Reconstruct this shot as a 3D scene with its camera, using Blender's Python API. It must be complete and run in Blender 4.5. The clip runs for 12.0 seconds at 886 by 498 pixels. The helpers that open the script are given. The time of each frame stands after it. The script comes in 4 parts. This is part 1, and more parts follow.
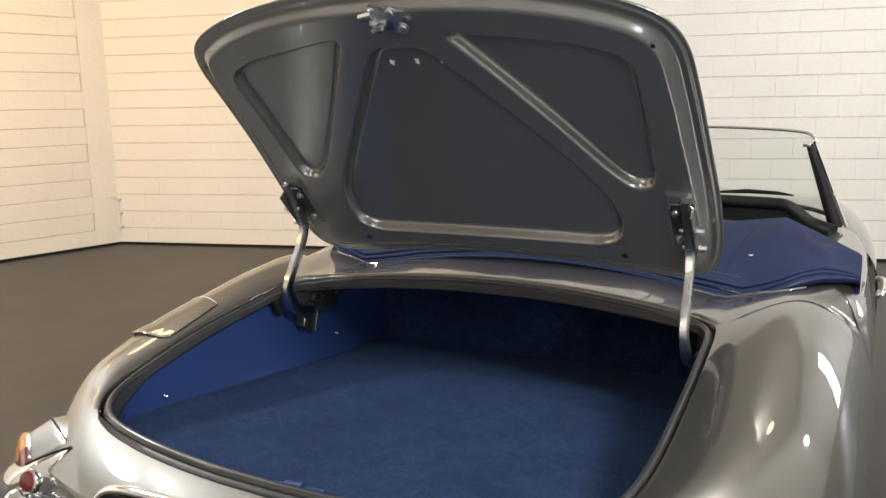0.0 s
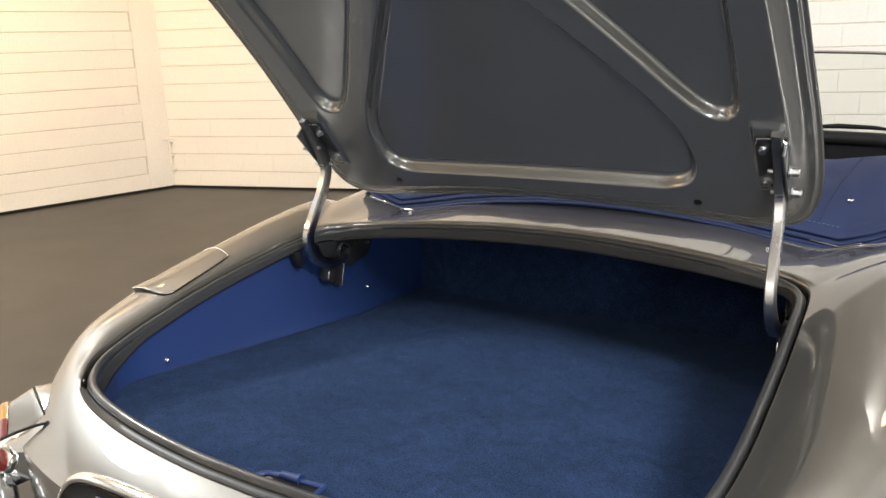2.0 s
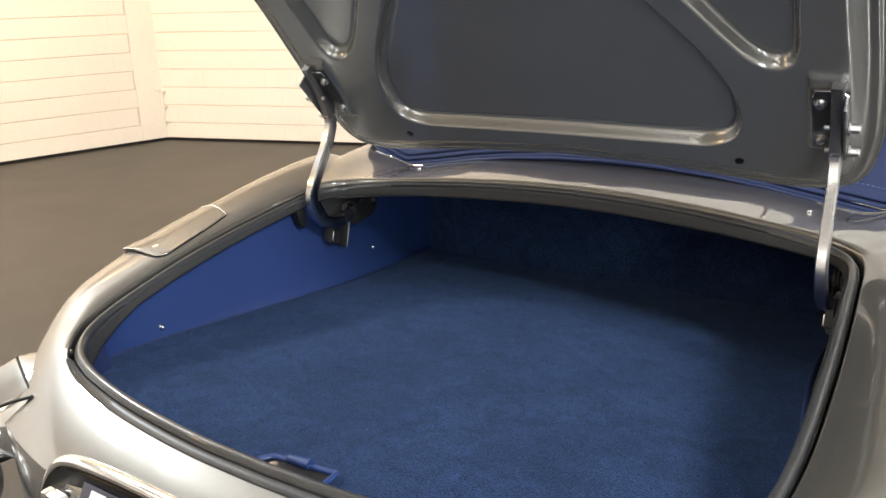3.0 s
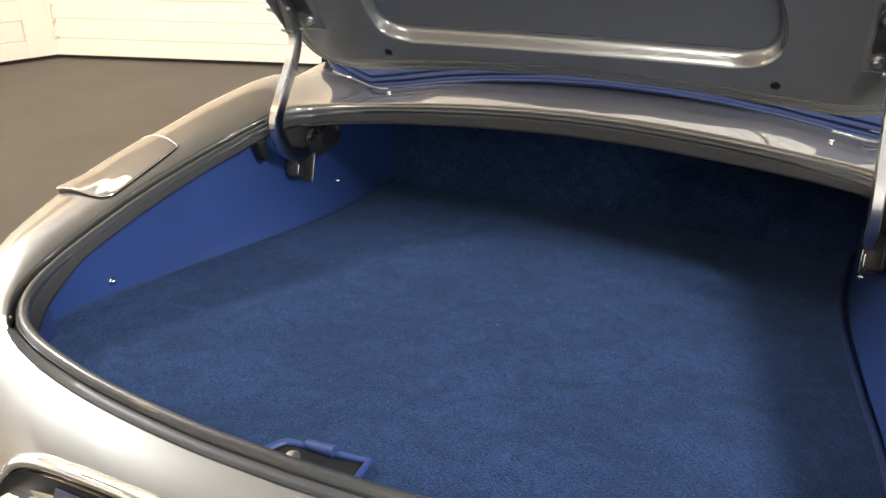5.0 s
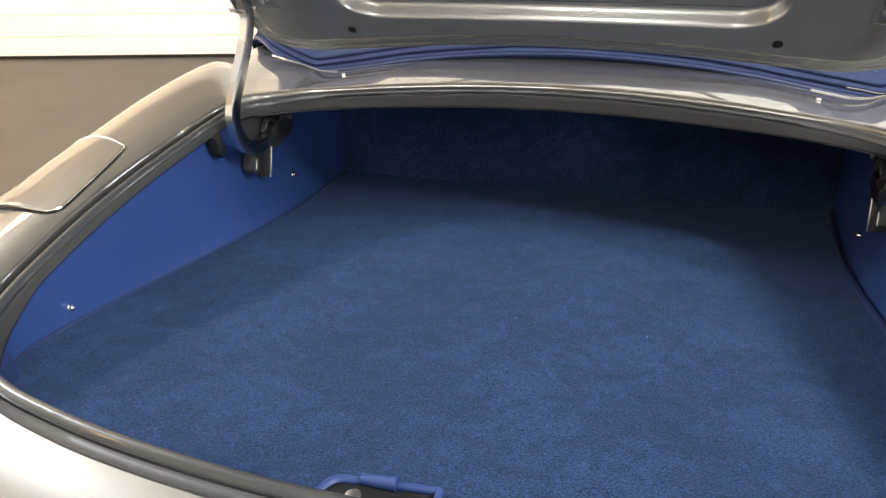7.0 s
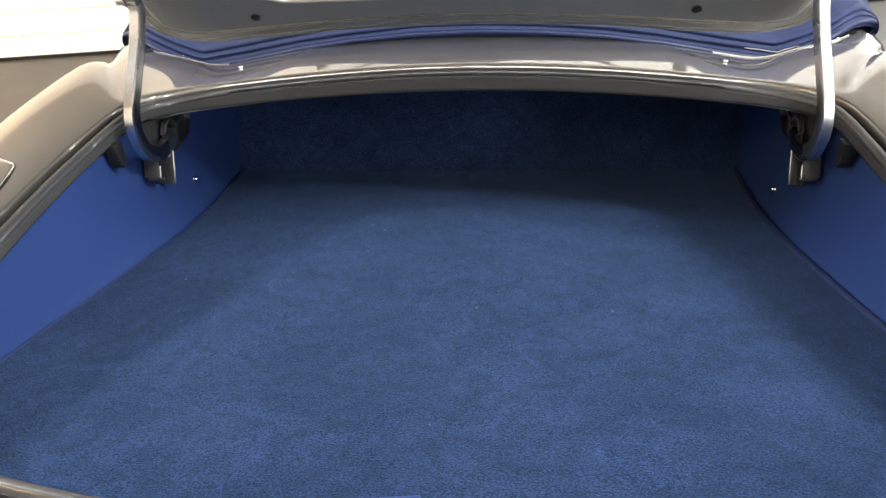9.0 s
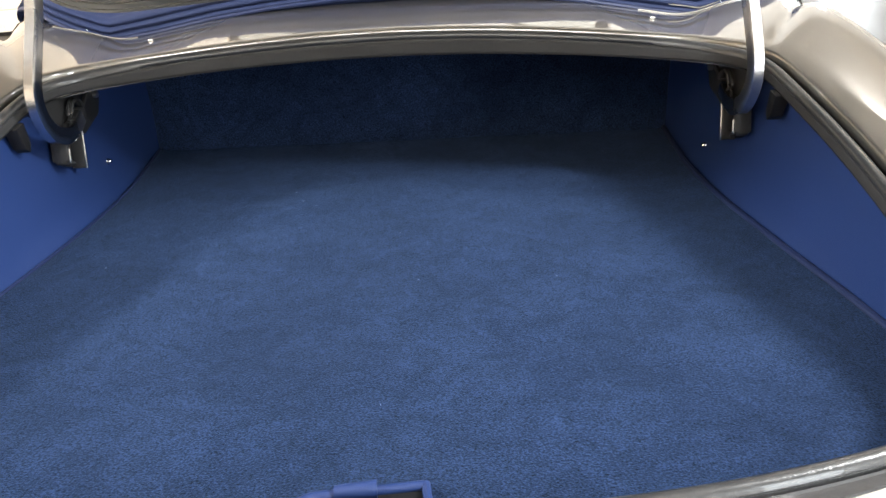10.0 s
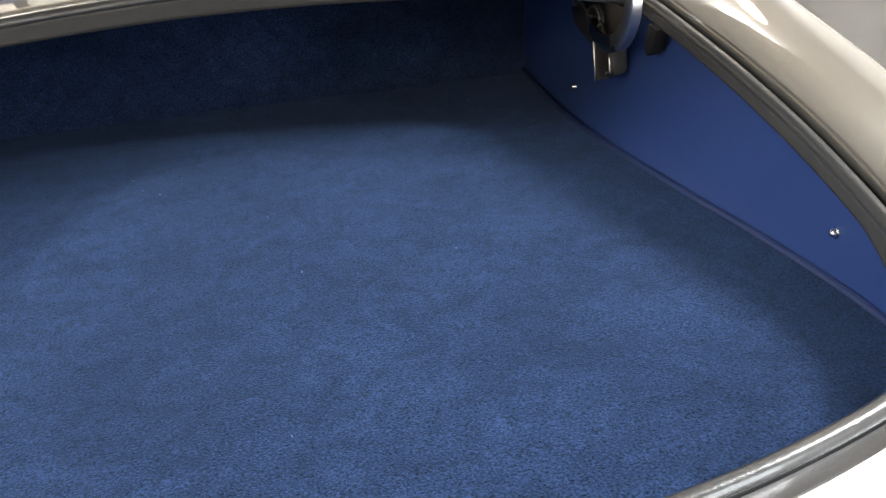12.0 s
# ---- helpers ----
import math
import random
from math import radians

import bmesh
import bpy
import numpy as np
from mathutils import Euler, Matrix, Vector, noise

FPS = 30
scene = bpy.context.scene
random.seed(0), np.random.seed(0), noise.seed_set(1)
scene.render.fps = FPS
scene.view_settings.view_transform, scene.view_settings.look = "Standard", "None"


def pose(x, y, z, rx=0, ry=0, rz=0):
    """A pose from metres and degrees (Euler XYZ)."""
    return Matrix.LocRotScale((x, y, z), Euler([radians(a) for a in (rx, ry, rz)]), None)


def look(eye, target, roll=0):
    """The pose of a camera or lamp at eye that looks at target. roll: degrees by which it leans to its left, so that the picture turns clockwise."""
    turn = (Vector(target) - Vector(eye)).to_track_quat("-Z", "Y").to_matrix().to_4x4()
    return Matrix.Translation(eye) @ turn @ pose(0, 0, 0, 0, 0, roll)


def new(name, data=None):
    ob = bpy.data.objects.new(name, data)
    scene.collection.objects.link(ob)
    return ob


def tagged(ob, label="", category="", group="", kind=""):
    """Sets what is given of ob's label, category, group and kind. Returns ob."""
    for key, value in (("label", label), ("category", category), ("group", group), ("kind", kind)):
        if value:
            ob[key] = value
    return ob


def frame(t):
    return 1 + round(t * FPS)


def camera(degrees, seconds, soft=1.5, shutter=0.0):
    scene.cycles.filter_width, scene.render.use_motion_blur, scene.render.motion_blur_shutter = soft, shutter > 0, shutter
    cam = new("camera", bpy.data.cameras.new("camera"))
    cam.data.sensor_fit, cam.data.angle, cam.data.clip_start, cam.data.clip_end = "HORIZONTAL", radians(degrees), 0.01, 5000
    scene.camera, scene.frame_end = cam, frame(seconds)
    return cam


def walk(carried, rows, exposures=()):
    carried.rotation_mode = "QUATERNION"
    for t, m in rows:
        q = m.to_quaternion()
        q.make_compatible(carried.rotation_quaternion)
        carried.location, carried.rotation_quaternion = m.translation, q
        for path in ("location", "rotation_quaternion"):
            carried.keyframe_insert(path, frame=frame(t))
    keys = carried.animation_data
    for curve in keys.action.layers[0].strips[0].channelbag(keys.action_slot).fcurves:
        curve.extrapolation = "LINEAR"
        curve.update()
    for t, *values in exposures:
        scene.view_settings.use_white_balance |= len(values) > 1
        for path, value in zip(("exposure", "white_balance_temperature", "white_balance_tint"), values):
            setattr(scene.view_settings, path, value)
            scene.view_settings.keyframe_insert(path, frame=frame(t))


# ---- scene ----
from mathutils.bvhtree import BVHTree

cam = camera(58.1, 12.0)
PATH = [
    (0, (0.8168, -1.7606, 1.2517), (-0.1135, -0.0273, 0.8908), -1.02),
    (0.5, (0.7934, -1.6950, 1.2457), (-0.1535, 0.0216, 0.8497), -1.24),
    (1, (0.7817, -1.6194, 1.2403), (-0.2048, 0.0648, 0.8043), -1.63),
    (1.5, (0.7703, -1.5574, 1.2224), (-0.2587, 0.0944, 0.7612), -1.96),
    (2, (0.7382, -1.5033, 1.2079), (-0.3158, 0.1219, 0.7099), -1.99),
    (2.5, (0.6937, -1.4664, 1.1948), (-0.3573, 0.1471, 0.6543), -1.71),
    (3, (0.6395, -1.4251, 1.1891), (-0.3885, 0.1794, 0.5820), -1.48),
    (5, (0.4093, -1.3541, 1.1585), (-0.3772, 0.3067, 0.3690), 0.26),
    (5.5, (0.3689, -1.3427, 1.1548), (-0.3673, 0.3327, 0.3478), 0.26),
    (6, (0.3293, -1.3300, 1.1416), (-0.3570, 0.3637, 0.3290), -0.54),
    (6.5, (0.2712, -1.3225, 1.1314), (-0.3406, 0.3961, 0.3116), -0.77),
    (8.5, (0.1070, -1.2982, 1.1227), (-0.1843, 0.4895, 0.2747), -1.84),
    (9, (0.0819, -1.2878, 1.1184), (-0.1092, 0.5013, 0.2452), -2.14),
    (9.5, (0.0784, -1.2748, 1.1052), (-0.0322, 0.5093, 0.2081), -2.50),
    (10, (0.0633, -1.2562, 1.0989), (0.0542, 0.5096, 0.1599), -2.63),
    (10.5, (0.0546, -1.2132, 1.0932), (0.1658, 0.5181, 0.0980), -2.32),
    (11, (0.0443, -1.1772, 1.0808), (0.2648, 0.5266, 0.0568), -2.59),
    (11.5, (0.0324, -1.1520, 1.0744), (0.3306, 0.5262, 0.0281), -2.80),
    (12, (0.0127, -1.1277, 1.0710), (0.3909, 0.5248, 0.0097), -2.71),
]
walk(cam, [(t, look(eye, target, roll)) for t, eye, target, roll in PATH],
     [(0, -0.5), (3, 0.02), (5.5, 0.35), (8.5, 0.64), (12, 0.68)])

# ---- light ----
world = bpy.data.worlds.new("world")
scene.world = world
world.use_nodes = True
world.node_tree.nodes["Background"].inputs[0].default_value = (0.6, 0.7, 0.9, 1)
world.node_tree.nodes["Background"].inputs[1].default_value = 0.02


def area(name, eye, target, sx, sy, watts, colour):
    data = bpy.data.lights.new(name, "AREA")
    data.shape, data.size, data.size_y = "RECTANGLE", sx, sy
    data.energy, data.color = watts, colour
    ob = new(name, data)
    ob.matrix_world = look(eye, target)
    return ob


WARM = (1.0, 0.64, 0.27)
COOL = (0.88, 0.95, 1.0)
# skylight to the west, glazed doors to the south and north
area("skylight", (-3.5, -0.75, 3.1), (-0.1, -0.5, 0.6), 0.90, 0.52, 118, COOL).data.shape = "ELLIPSE"
area("south_door", (2.45, -3.45, 1.15), (0.2, 0, 0.85), 0.6, 1.9, 42, COOL)
for z, h in ((0.45, 0.45), (1.0, 0.5), (1.62, 0.6)):
    area("north_door_pane", (3.55, 5.65, z), (2.6, 2.0, z), 0.32, h, 7, COOL)


SOFT = (0.95, 0.98, 1.0)


def spot(name, at, target, size, watts, colour):
    ob = area(name, at, target, size, size, watts, colour)
    ob.data.shape = "DISK"
    return ob


# round lamps under the ceiling, plus added washes that brighten the walls
spot("ceiling_lamp_and_fill", (2.8, -1.35, 3.1), (0.6, -0.6, 0), 1.0, 180, SOFT)
# two washes added on the south and west walls to brighten reflections
spot("ceiling_lamp_and_fill", (-0.5, -4.3, 3.1), (-0.5, -7.0, 1.0), 0.8, 45, SOFT)
spot("ceiling_lamp_and_fill", (-4.2, -3.2, 3.1), (-6.6, -2.8, 1.0), 0.8, 150, SOFT)
spot("wall_lamp", (4.7, 4.3, 1.95), (0.8, -0.4, 0.7), 0.42, 8, SOFT)
spot("warm_lamp_and_wash", (2.5, 2.5, 3.3), (2.2, 2.0, 0), 0.34, 4, (1.0, 0.74, 0.38))
spot("warm_lamp_and_wash", (-3.0, 1.3, 3.3), (-2.9, 1.2, 0), 0.36, 5, WARM)
# added warm wash, aimed away from the car to tint the west wall
spot("warm_lamp_and_wash", (-3.6, 0.6, 3.2), (-5.3, 2.2, 1.1), 0.6, 102, WARM)
spot("warm_lamp_and_wash", (-4.2, -3.6, 3.2), (-4.2, -3.4, 0), 0.5, 50, WARM)

# upward fills added to brighten the ceiling and what the paint reflects
spot("ceiling_lamp_and_fill", (3.0, -0.4, 2.3), (3.0, -0.3, 3.4), 0.6, 100, SOFT)
spot("ceiling_lamp_and_fill", (-3.4, 0.1, 2.3), (-3.4, 0.2, 3.4), 0.6, 85, SOFT)
# fill added to brighten the far wall, its back to the car
spot("ceiling_lamp_and_fill", (1.8, 2.0, 3.2), (2.5, 5.5, 0.9), 0.9, 125, (0.97, 0.98, 1.0))

# ---- materials ----


def material(name, colour, rough=0.5, metal=0.0, coat=0.0, grain=0.0, scale=40.0, spread=0.12, bump=0.0, bump_scale=200.0,
             sheen=0.0, patch=3.0, stretch=(1, 1, 1), rough_spread=0.0, spec=0.5, sheen_tint=(1, 1, 1), coat_ior=1.5, brush=0.0, brush_scale=30.0):
    """A surface with colour variation at two scales and fine relief."""
    m = bpy.data.materials.new(name)
    m.use_nodes = True
    nt = m.node_tree
    b = nt.nodes["Principled BSDF"]
    link = nt.links.new
    b.inputs["Base Color"].default_value = (*colour, 1)
    b.inputs["Roughness"].default_value = rough
    b.inputs["Metallic"].default_value = metal
    b.inputs["Coat Weight"].default_value = coat
    b.inputs["Coat Roughness"].default_value = 0.015
    b.inputs["Sheen Weight"].default_value = sheen
    b.inputs["Sheen Tint"].default_value = (*sheen_tint, 1)
    b.inputs["Coat IOR"].default_value = coat_ior
    b.inputs["Specular IOR Level"].default_value = spec
    geo = nt.nodes.new("ShaderNodeNewGeometry")
    vec = nt.nodes.new("ShaderNodeMapping")
    vec.inputs["Scale"].default_value = stretch
    link(geo.outputs["Position"], vec.inputs["Vector"])

    def tex(sc, detail=3.0):
        n = nt.nodes.new("ShaderNodeTexNoise")
        n.inputs["Scale"].default_value, n.inputs["Detail"].default_value = sc, detail
        link(vec.outputs[0], n.inputs["Vector"])
        return n.outputs["Fac"]
    if grain or spread:
        big, small = tex(patch), tex(scale)
        ramp = nt.nodes.new("ShaderNodeMapRange")
        ramp.inputs["From Min"].default_value, ramp.inputs["From Max"].default_value = 0.3, 0.7
        ramp.inputs["To Min"].default_value, ramp.inputs["To Max"].default_value = 1 - spread, 1 + spread
        link(big, ramp.inputs["Value"])
        ramp2 = nt.nodes.new("ShaderNodeMapRange")
        ramp2.inputs["From Min"].default_value, ramp2.inputs["From Max"].default_value = 0.3, 0.7
        ramp2.inputs["To Min"].default_value, ramp2.inputs["To Max"].default_value = 1 - grain, 1 + grain
        link(small, ramp2.inputs["Value"])
        mul = nt.nodes.new("ShaderNodeMath")
        mul.operation = "MULTIPLY"
        link(ramp.outputs[0], mul.inputs[0])
        link(ramp2.outputs[0], mul.inputs[1])
        if brush:
            wisp = nt.nodes.new("ShaderNodeTexNoise")
            wisp.inputs["Scale"].default_value, wisp.inputs["Detail"].default_value = brush_scale, 6.0
            wisp.inputs["Roughness"].default_value, wisp.inputs["Distortion"].default_value = 0.65, 1.6
            link(vec.outputs[0], wisp.inputs["Vector"])
            ramp3 = nt.nodes.new("ShaderNodeMapRange")
            ramp3.inputs["From Min"].default_value, ramp3.inputs["From Max"].default_value = 0.3, 0.7
            ramp3.inputs["To Min"].default_value, ramp3.inputs["To Max"].default_value = 1 - brush, 1 + brush
            link(wisp.outputs["Fac"], ramp3.inputs["Value"])
            both = nt.nodes.new("ShaderNodeMath")
            both.operation = "MULTIPLY"
            link(mul.outputs[0], both.inputs[0])
            link(ramp3.outputs[0], both.inputs[1])
            mul = both
        sc = nt.nodes.new("ShaderNodeVectorMath")
        sc.operation = "SCALE"
        sc.inputs[0].default_value = colour
        link(mul.outputs[0], sc.inputs["Scale"])
        link(sc.outputs[0], b.inputs["Base Color"])
    if rough_spread:
        rr = nt.nodes.new("ShaderNodeMapRange")
        rr.inputs["From Min"].default_value, rr.inputs["From Max"].default_value = 0.3, 0.7
        rr.inputs["To Min"].default_value, rr.inputs["To Max"].default_value = rough - rough_spread, rough + rough_spread
        link(tex(patch * 2.3), rr.inputs["Value"])
        link(rr.outputs[0], b.inputs["Roughness"])
    if bump:
        bp = nt.nodes.new("ShaderNodeBump")
        bp.inputs["Strength"].default_value = 1.0
        bp.inputs["Distance"].default_value = bump
        link(tex(bump_scale, 2.0), bp.inputs["Height"])
        link(bp.outputs[0], b.inputs["Normal"])
    return m


PAINT = material("gunmetal_paint", (0.150, 0.142, 0.129), rough=0.42, metal=0.9, coat=1.0, grain=0.06, scale=1100, spread=0.03, coat_ior=2.1)
PAINT_IN = material("satin_paint", (0.250, 0.251, 0.248), rough=0.2, metal=0.6, coat=0.6, coat_ior=1.5, grain=0.06, scale=900, spread=0.05)
CARPET = material("blue_carpet", (0.0116, 0.0221, 0.0550), rough=1.0, grain=0.78, scale=430, spread=0.22, patch=5, brush=0.32, brush_scale=16, bump=0.0022, bump_scale=560, sheen=0.12, sheen_tint=(0.3, 0.5, 1.0), spec=0.05)
RUBBER_PALE = material("pale_grey_rubber", (0.034, 0.034, 0.036), rough=0.4, grain=0.06, scale=200, spread=0.1, bump=0.0003, bump_scale=300)
RUBBER_DULL = material("dull_rubber", (0.030, 0.030, 0.031), rough=0.6, spec=0.2, grain=0.06, scale=200, spread=0.1)
VINYL = material("blue_vinyl", (0.0130, 0.034, 0.130), rough=0.5, grain=0.03, scale=300, spread=0.05, bump=0.0003, bump_scale=900)
CLOTH = material("blue_canvas", (0.016, 0.025, 0.070), rough=0.75, grain=0.04, scale=300, spread=0.08, bump=0.0001, bump_scale=500, spec=0.25)
RUBBER = material("grey_rubber", (0.030, 0.031, 0.033), rough=0.3, coat=0.35, spec=0.5, grain=0.08, scale=200, spread=0.12, bump=0.0004, bump_scale=300)
BLACK = material("black_trim", (0.010, 0.010, 0.011), rough=0.45, spec=0.25, grain=0.1, scale=80, spread=0.2)
STEEL = material("zinc_plated_steel", (0.62, 0.62, 0.63), rough=0.28, metal=1.0, grain=0.05, scale=150, spread=0.08, rough_spread=0.1)
CHROME = material("chrome", (0.86, 0.87, 0.88), rough=0.05, metal=1.0, spread=0.0)
WALL = material("cream_paint", (0.79, 0.758, 0.705), rough=0.7, grain=0.03, scale=60, spread=0.04, patch=1.5, bump=0.002, bump_scale=60)
MORTAR = material("mortar_joint", (0.62, 0.57, 0.50), rough=0.85, grain=0.1, scale=60, spread=0.1)
FLOOR = material("dark_epoxy", (0.034, 0.031, 0.0268), rough=0.45, grain=0.04, scale=30, spread=0.04, patch=1.2, rough_spread=0.02, bump=0.0006, bump_scale=60)
CEIL = material("tan_ceiling", (0.62, 0.57, 0.505), rough=0.85, spread=0.04)
GLASS = bpy.data.materials.new("clear_glass")
GLASS.use_nodes = True
_t = GLASS.node_tree
_mix, _clear, _gloss = (_t.nodes.new(n) for n in ("ShaderNodeMixShader", "ShaderNodeBsdfTransparent", "ShaderNodeBsdfGlossy"))
_clear.inputs["Color"].default_value = (0.93, 0.96, 0.94, 1)
_gloss.inputs["Roughness"].default_value = 0.0
_mix.inputs[0].default_value = 0.08
_t.links.new(_clear.outputs[0], _mix.inputs[1])
_t.links.new(_gloss.outputs[0], _mix.inputs[2])
_t.links.new(_mix.outputs[0], _t.nodes["Material Output"].inputs["Surface"])


def lens_material(name, colour):
    m = material(name, colour, rough=0.15, coat=1.0, grain=0.1, scale=120, spread=0.08)
    m.node_tree.nodes["Principled BSDF"].inputs["Transmission Weight"].default_value = 0.25
    return m


VINYL_DARK = material("dark_blue_vinyl", (0.012, 0.022, 0.075), rough=0.5, grain=0.05, scale=300, spread=0.08)
WORN_STEEL = material("worn_grey_steel", (0.20, 0.20, 0.205), rough=0.36, metal=0.85, grain=0.08, scale=140, spread=0.15, rough_spread=0.08)
DARK_STEEL = material("dark_painted_steel", (0.027, 0.027, 0.028), rough=0.45, metal=0.0, spec=0.35, coat=0.1, grain=0.08, scale=120, spread=0.15)
ZINC = material("zinc_passivated", (0.60, 0.63, 0.66), rough=0.25, metal=1.0, grain=0.06, scale=90, spread=0.1, rough_spread=0.1)
BLOCKS = material("painted_block", (0.79, 0.758, 0.705), rough=0.65, grain=0.03, scale=70, spread=0.03, patch=1.2, bump=0.0015, bump_scale=90)
THREAD = material("pale_thread", (0.12, 0.17, 0.32), rough=0.8, spread=0.05)
NAVY = material("navy_plate", (0.008, 0.010, 0.035), rough=0.25, spread=0.05)
WHITE = material("white_enamel", (0.8, 0.8, 0.8), rough=0.35, spread=0.03)
CLEAR = material("clear_lamp_glass", (0.75, 0.76, 0.78), rough=0.1, coat=1.0, grain=0.15, scale=160, spread=0.1)
AMBER = lens_material("amber_lens", (0.9, 0.30, 0.02))
RED = lens_material("red_lens", (0.20, 0.014, 0.012))

# ---- mesh helpers ----


def finish(name, bm, mat, parent=None, label="", sharp=38):
    bmesh.ops.recalc_face_normals(bm, faces=bm.faces)
    for f in bm.faces:
        f.smooth = True
    for e in bm.edges:
        if len(e.link_faces) == 2 and e.calc_face_angle(0) > radians(sharp):
            e.smooth = False
    me = bpy.data.meshes.new(name)
    bm.to_mesh(me)
    bm.free()
    me.materials.append(mat)
    ob = new(name, me)
    if parent is not None:
        ob.parent = parent
    if label:
        tagged(ob, label)
    return ob


def part(name, bm, mat, parent, label="", sharp=38):
    return finish(name, bm, mat, parent, label, sharp)


def empty(name, at, label, category, group="", kind=""):
    ob = new(name)
    ob.matrix_basis = Matrix.Translation(at)
    return tagged(ob, label, category, group, kind)


def keep(ob):
    """Puts a part where its vertices say, whatever its parent's place."""
    ob.matrix_parent_inverse = ob.parent.matrix_basis.inverted()
    return ob


def grid(rows, closed_u=False, closed_v=False, bm=None):
    bm = bm or bmesh.new()
    vs = [[bm.verts.new(p) for p in row] for row in rows]
    n, k = len(vs), len(vs[0])
    for i in range(n if closed_u else n - 1):
        for j in range(k if closed_v else k - 1):
            a, b = vs[i], vs[(i + 1) % n]
            quad = [a[j], a[(j + 1) % k], b[(j + 1) % k], b[j]]
            if len(set(quad)) == 4:
                bm.faces.new(quad)
    return bm


def spline(pts, n=6, closed=False):
    """Catmull-Rom through rows of any width."""
    P = [np.array(p, float) for p in pts]
    m = len(P)
    out = []
    for i in range(m if closed else m - 1):
        if closed:
            p0, p1, p2, p3 = P[i - 1], P[i], P[(i + 1) % m], P[(i + 2) % m]
        else:
            p1, p2 = P[i], P[i + 1]
            p0 = P[i - 1] if i else 2 * p1 - p2
            p3 = P[i + 2] if i + 2 < m else 2 * p2 - p1
        for u in np.arange(n) / n:
            out.append(0.5 * (2 * p1 + (p2 - p0) * u + (2 * p0 - 5 * p1 + 4 * p2 - p3) * u * u + (3 * p1 - p0 - 3 * p2 + p3) * u ** 3))
    if not closed:
        out.append(P[-1])
    return out


def tube(pts, radius, sides=10, closed=False, bm=None, squash=1.0, up=(0, 0, 1), caps=True):
    """A round or flattened bar along points; radius: a number or one per point."""
    P = [Vector(p) for p in pts]
    rows = []
    for i, p in enumerate(P):
        a = P[i - 1] if i or closed else p
        b = P[(i + 1) % len(P)] if i + 1 < len(P) or closed else p
        t = (b - a).normalized()
        s = t.cross(Vector(up))
        s = s.normalized() if s.length > 1e-4 else t.orthogonal().normalized()
        w = s.cross(t)
        r = radius[i] if hasattr(radius, "__len__") else radius
        rows.append([p + (s * math.cos(q) + w * math.sin(q) * squash) * r for q in np.linspace(0, 2 * math.pi, sides, endpoint=False)])
    bm = grid(rows, closed, True, bm)
    if caps and not closed:
        bm.verts.ensure_lookup_table()
        last = len(bm.verts)
        k = sides
        base = last - k * len(rows)
        bm.faces.new([bm.verts[base + j] for j in range(k)])
        bm.faces.new([bm.verts[last - k + j] for j in range(k)])
    return bm


def box(sx, sy, sz, m=Matrix(), bevel=0.0, bm=None):
    bm = bm or bmesh.new()
    made = bmesh.ops.create_cube(bm, size=1.0, matrix=m @ Matrix.Diagonal((sx, sy, sz, 1)))["verts"]
    if bevel:
        edges = list({e for v in made for e in v.link_edges})
        bmesh.ops.bevel(bm, geom=edges, offset=bevel, segments=2, affect="EDGES", profile=0.5)
    return bm


def disc(radius, depth, m=Matrix(), sides=16, bm=None, bevel=0.0):
    bm = bm or bmesh.new()
    made = bmesh.ops.create_cone(bm, cap_ends=True, segments=sides, radius1=radius, radius2=radius, depth=depth, matrix=m)["verts"]
    if bevel:
        top = {e for v in made for e in v.link_edges if e.calc_face_angle(0) > 1}
        bmesh.ops.bevel(bm, geom=list(top), offset=bevel, segments=2, affect="EDGES", profile=0.5)
    return bm


# ---- the room ----
CORNER = Vector((-5.35, 3.33, 0))
RX = Vector((math.cos(radians(15.5)), math.sin(radians(15.5)), 0))
RY = Vector((math.sin(radians(11.5)), math.cos(radians(11.5)), 0))
HIGH = 3.4
COURSE, BLOCK = 0.1563, 0.30


def slab(name, a, b, z0, z1, thick, mat, label="", category="wall"):
    """An upright wall from a to b, its face on that line, its thickness to the left of the way."""
    d = (b - a).normalized()
    n = Vector((-d.y, d.x, 0)) * thick
    bm = bmesh.new()
    lo = [a, b, b + n, a + n]
    vs = [bm.verts.new((p.x, p.y, z)) for z in (z0, z1) for p in lo]
    for q in ((0, 1, 2, 3), (4, 5, 6, 7), (0, 1, 5, 4), (1, 2, 6, 5), (2, 3, 7, 6), (3, 0, 4, 7)):
        bm.faces.new([vs[i] for i in q])
    return tagged(finish(name, bm, mat), label, category, kind="structure")


A, B = CORNER, CORNER + RX * 11
C = CORNER - RY * 10
D = C + RX * 11
wall_back = slab("wall_north", A, B, 0, HIGH, 0.2, MORTAR, "cream painted block wall with thin joints")
wall_left = slab("wall_west", C, A, 0, HIGH, 0.2, MORTAR, "cream painted block wall with thin joints")
slab("wall_east", B, D, 0, HIGH, 0.2, WALL, "plain cream painted wall")
slab("wall_south", D, C, 0, HIGH, 0.2, WALL, "plain cream painted wall")
bm = grid([[(-14, -14, 0), (14, -14, 0)], [(-14, 14, 0), (14, 14, 0)]])
tagged(finish("floor", bm, FLOOR), "dark brown grey smooth epoxy garage floor", "floor", kind="structure")
bm = grid([[(-14, -14, HIGH), (14, -14, HIGH)], [(-14, 14, HIGH), (14, 14, HIGH)]])
tagged(finish("ceiling", bm, CEIL), "plain tan garage ceiling", "ceiling", kind="structure")

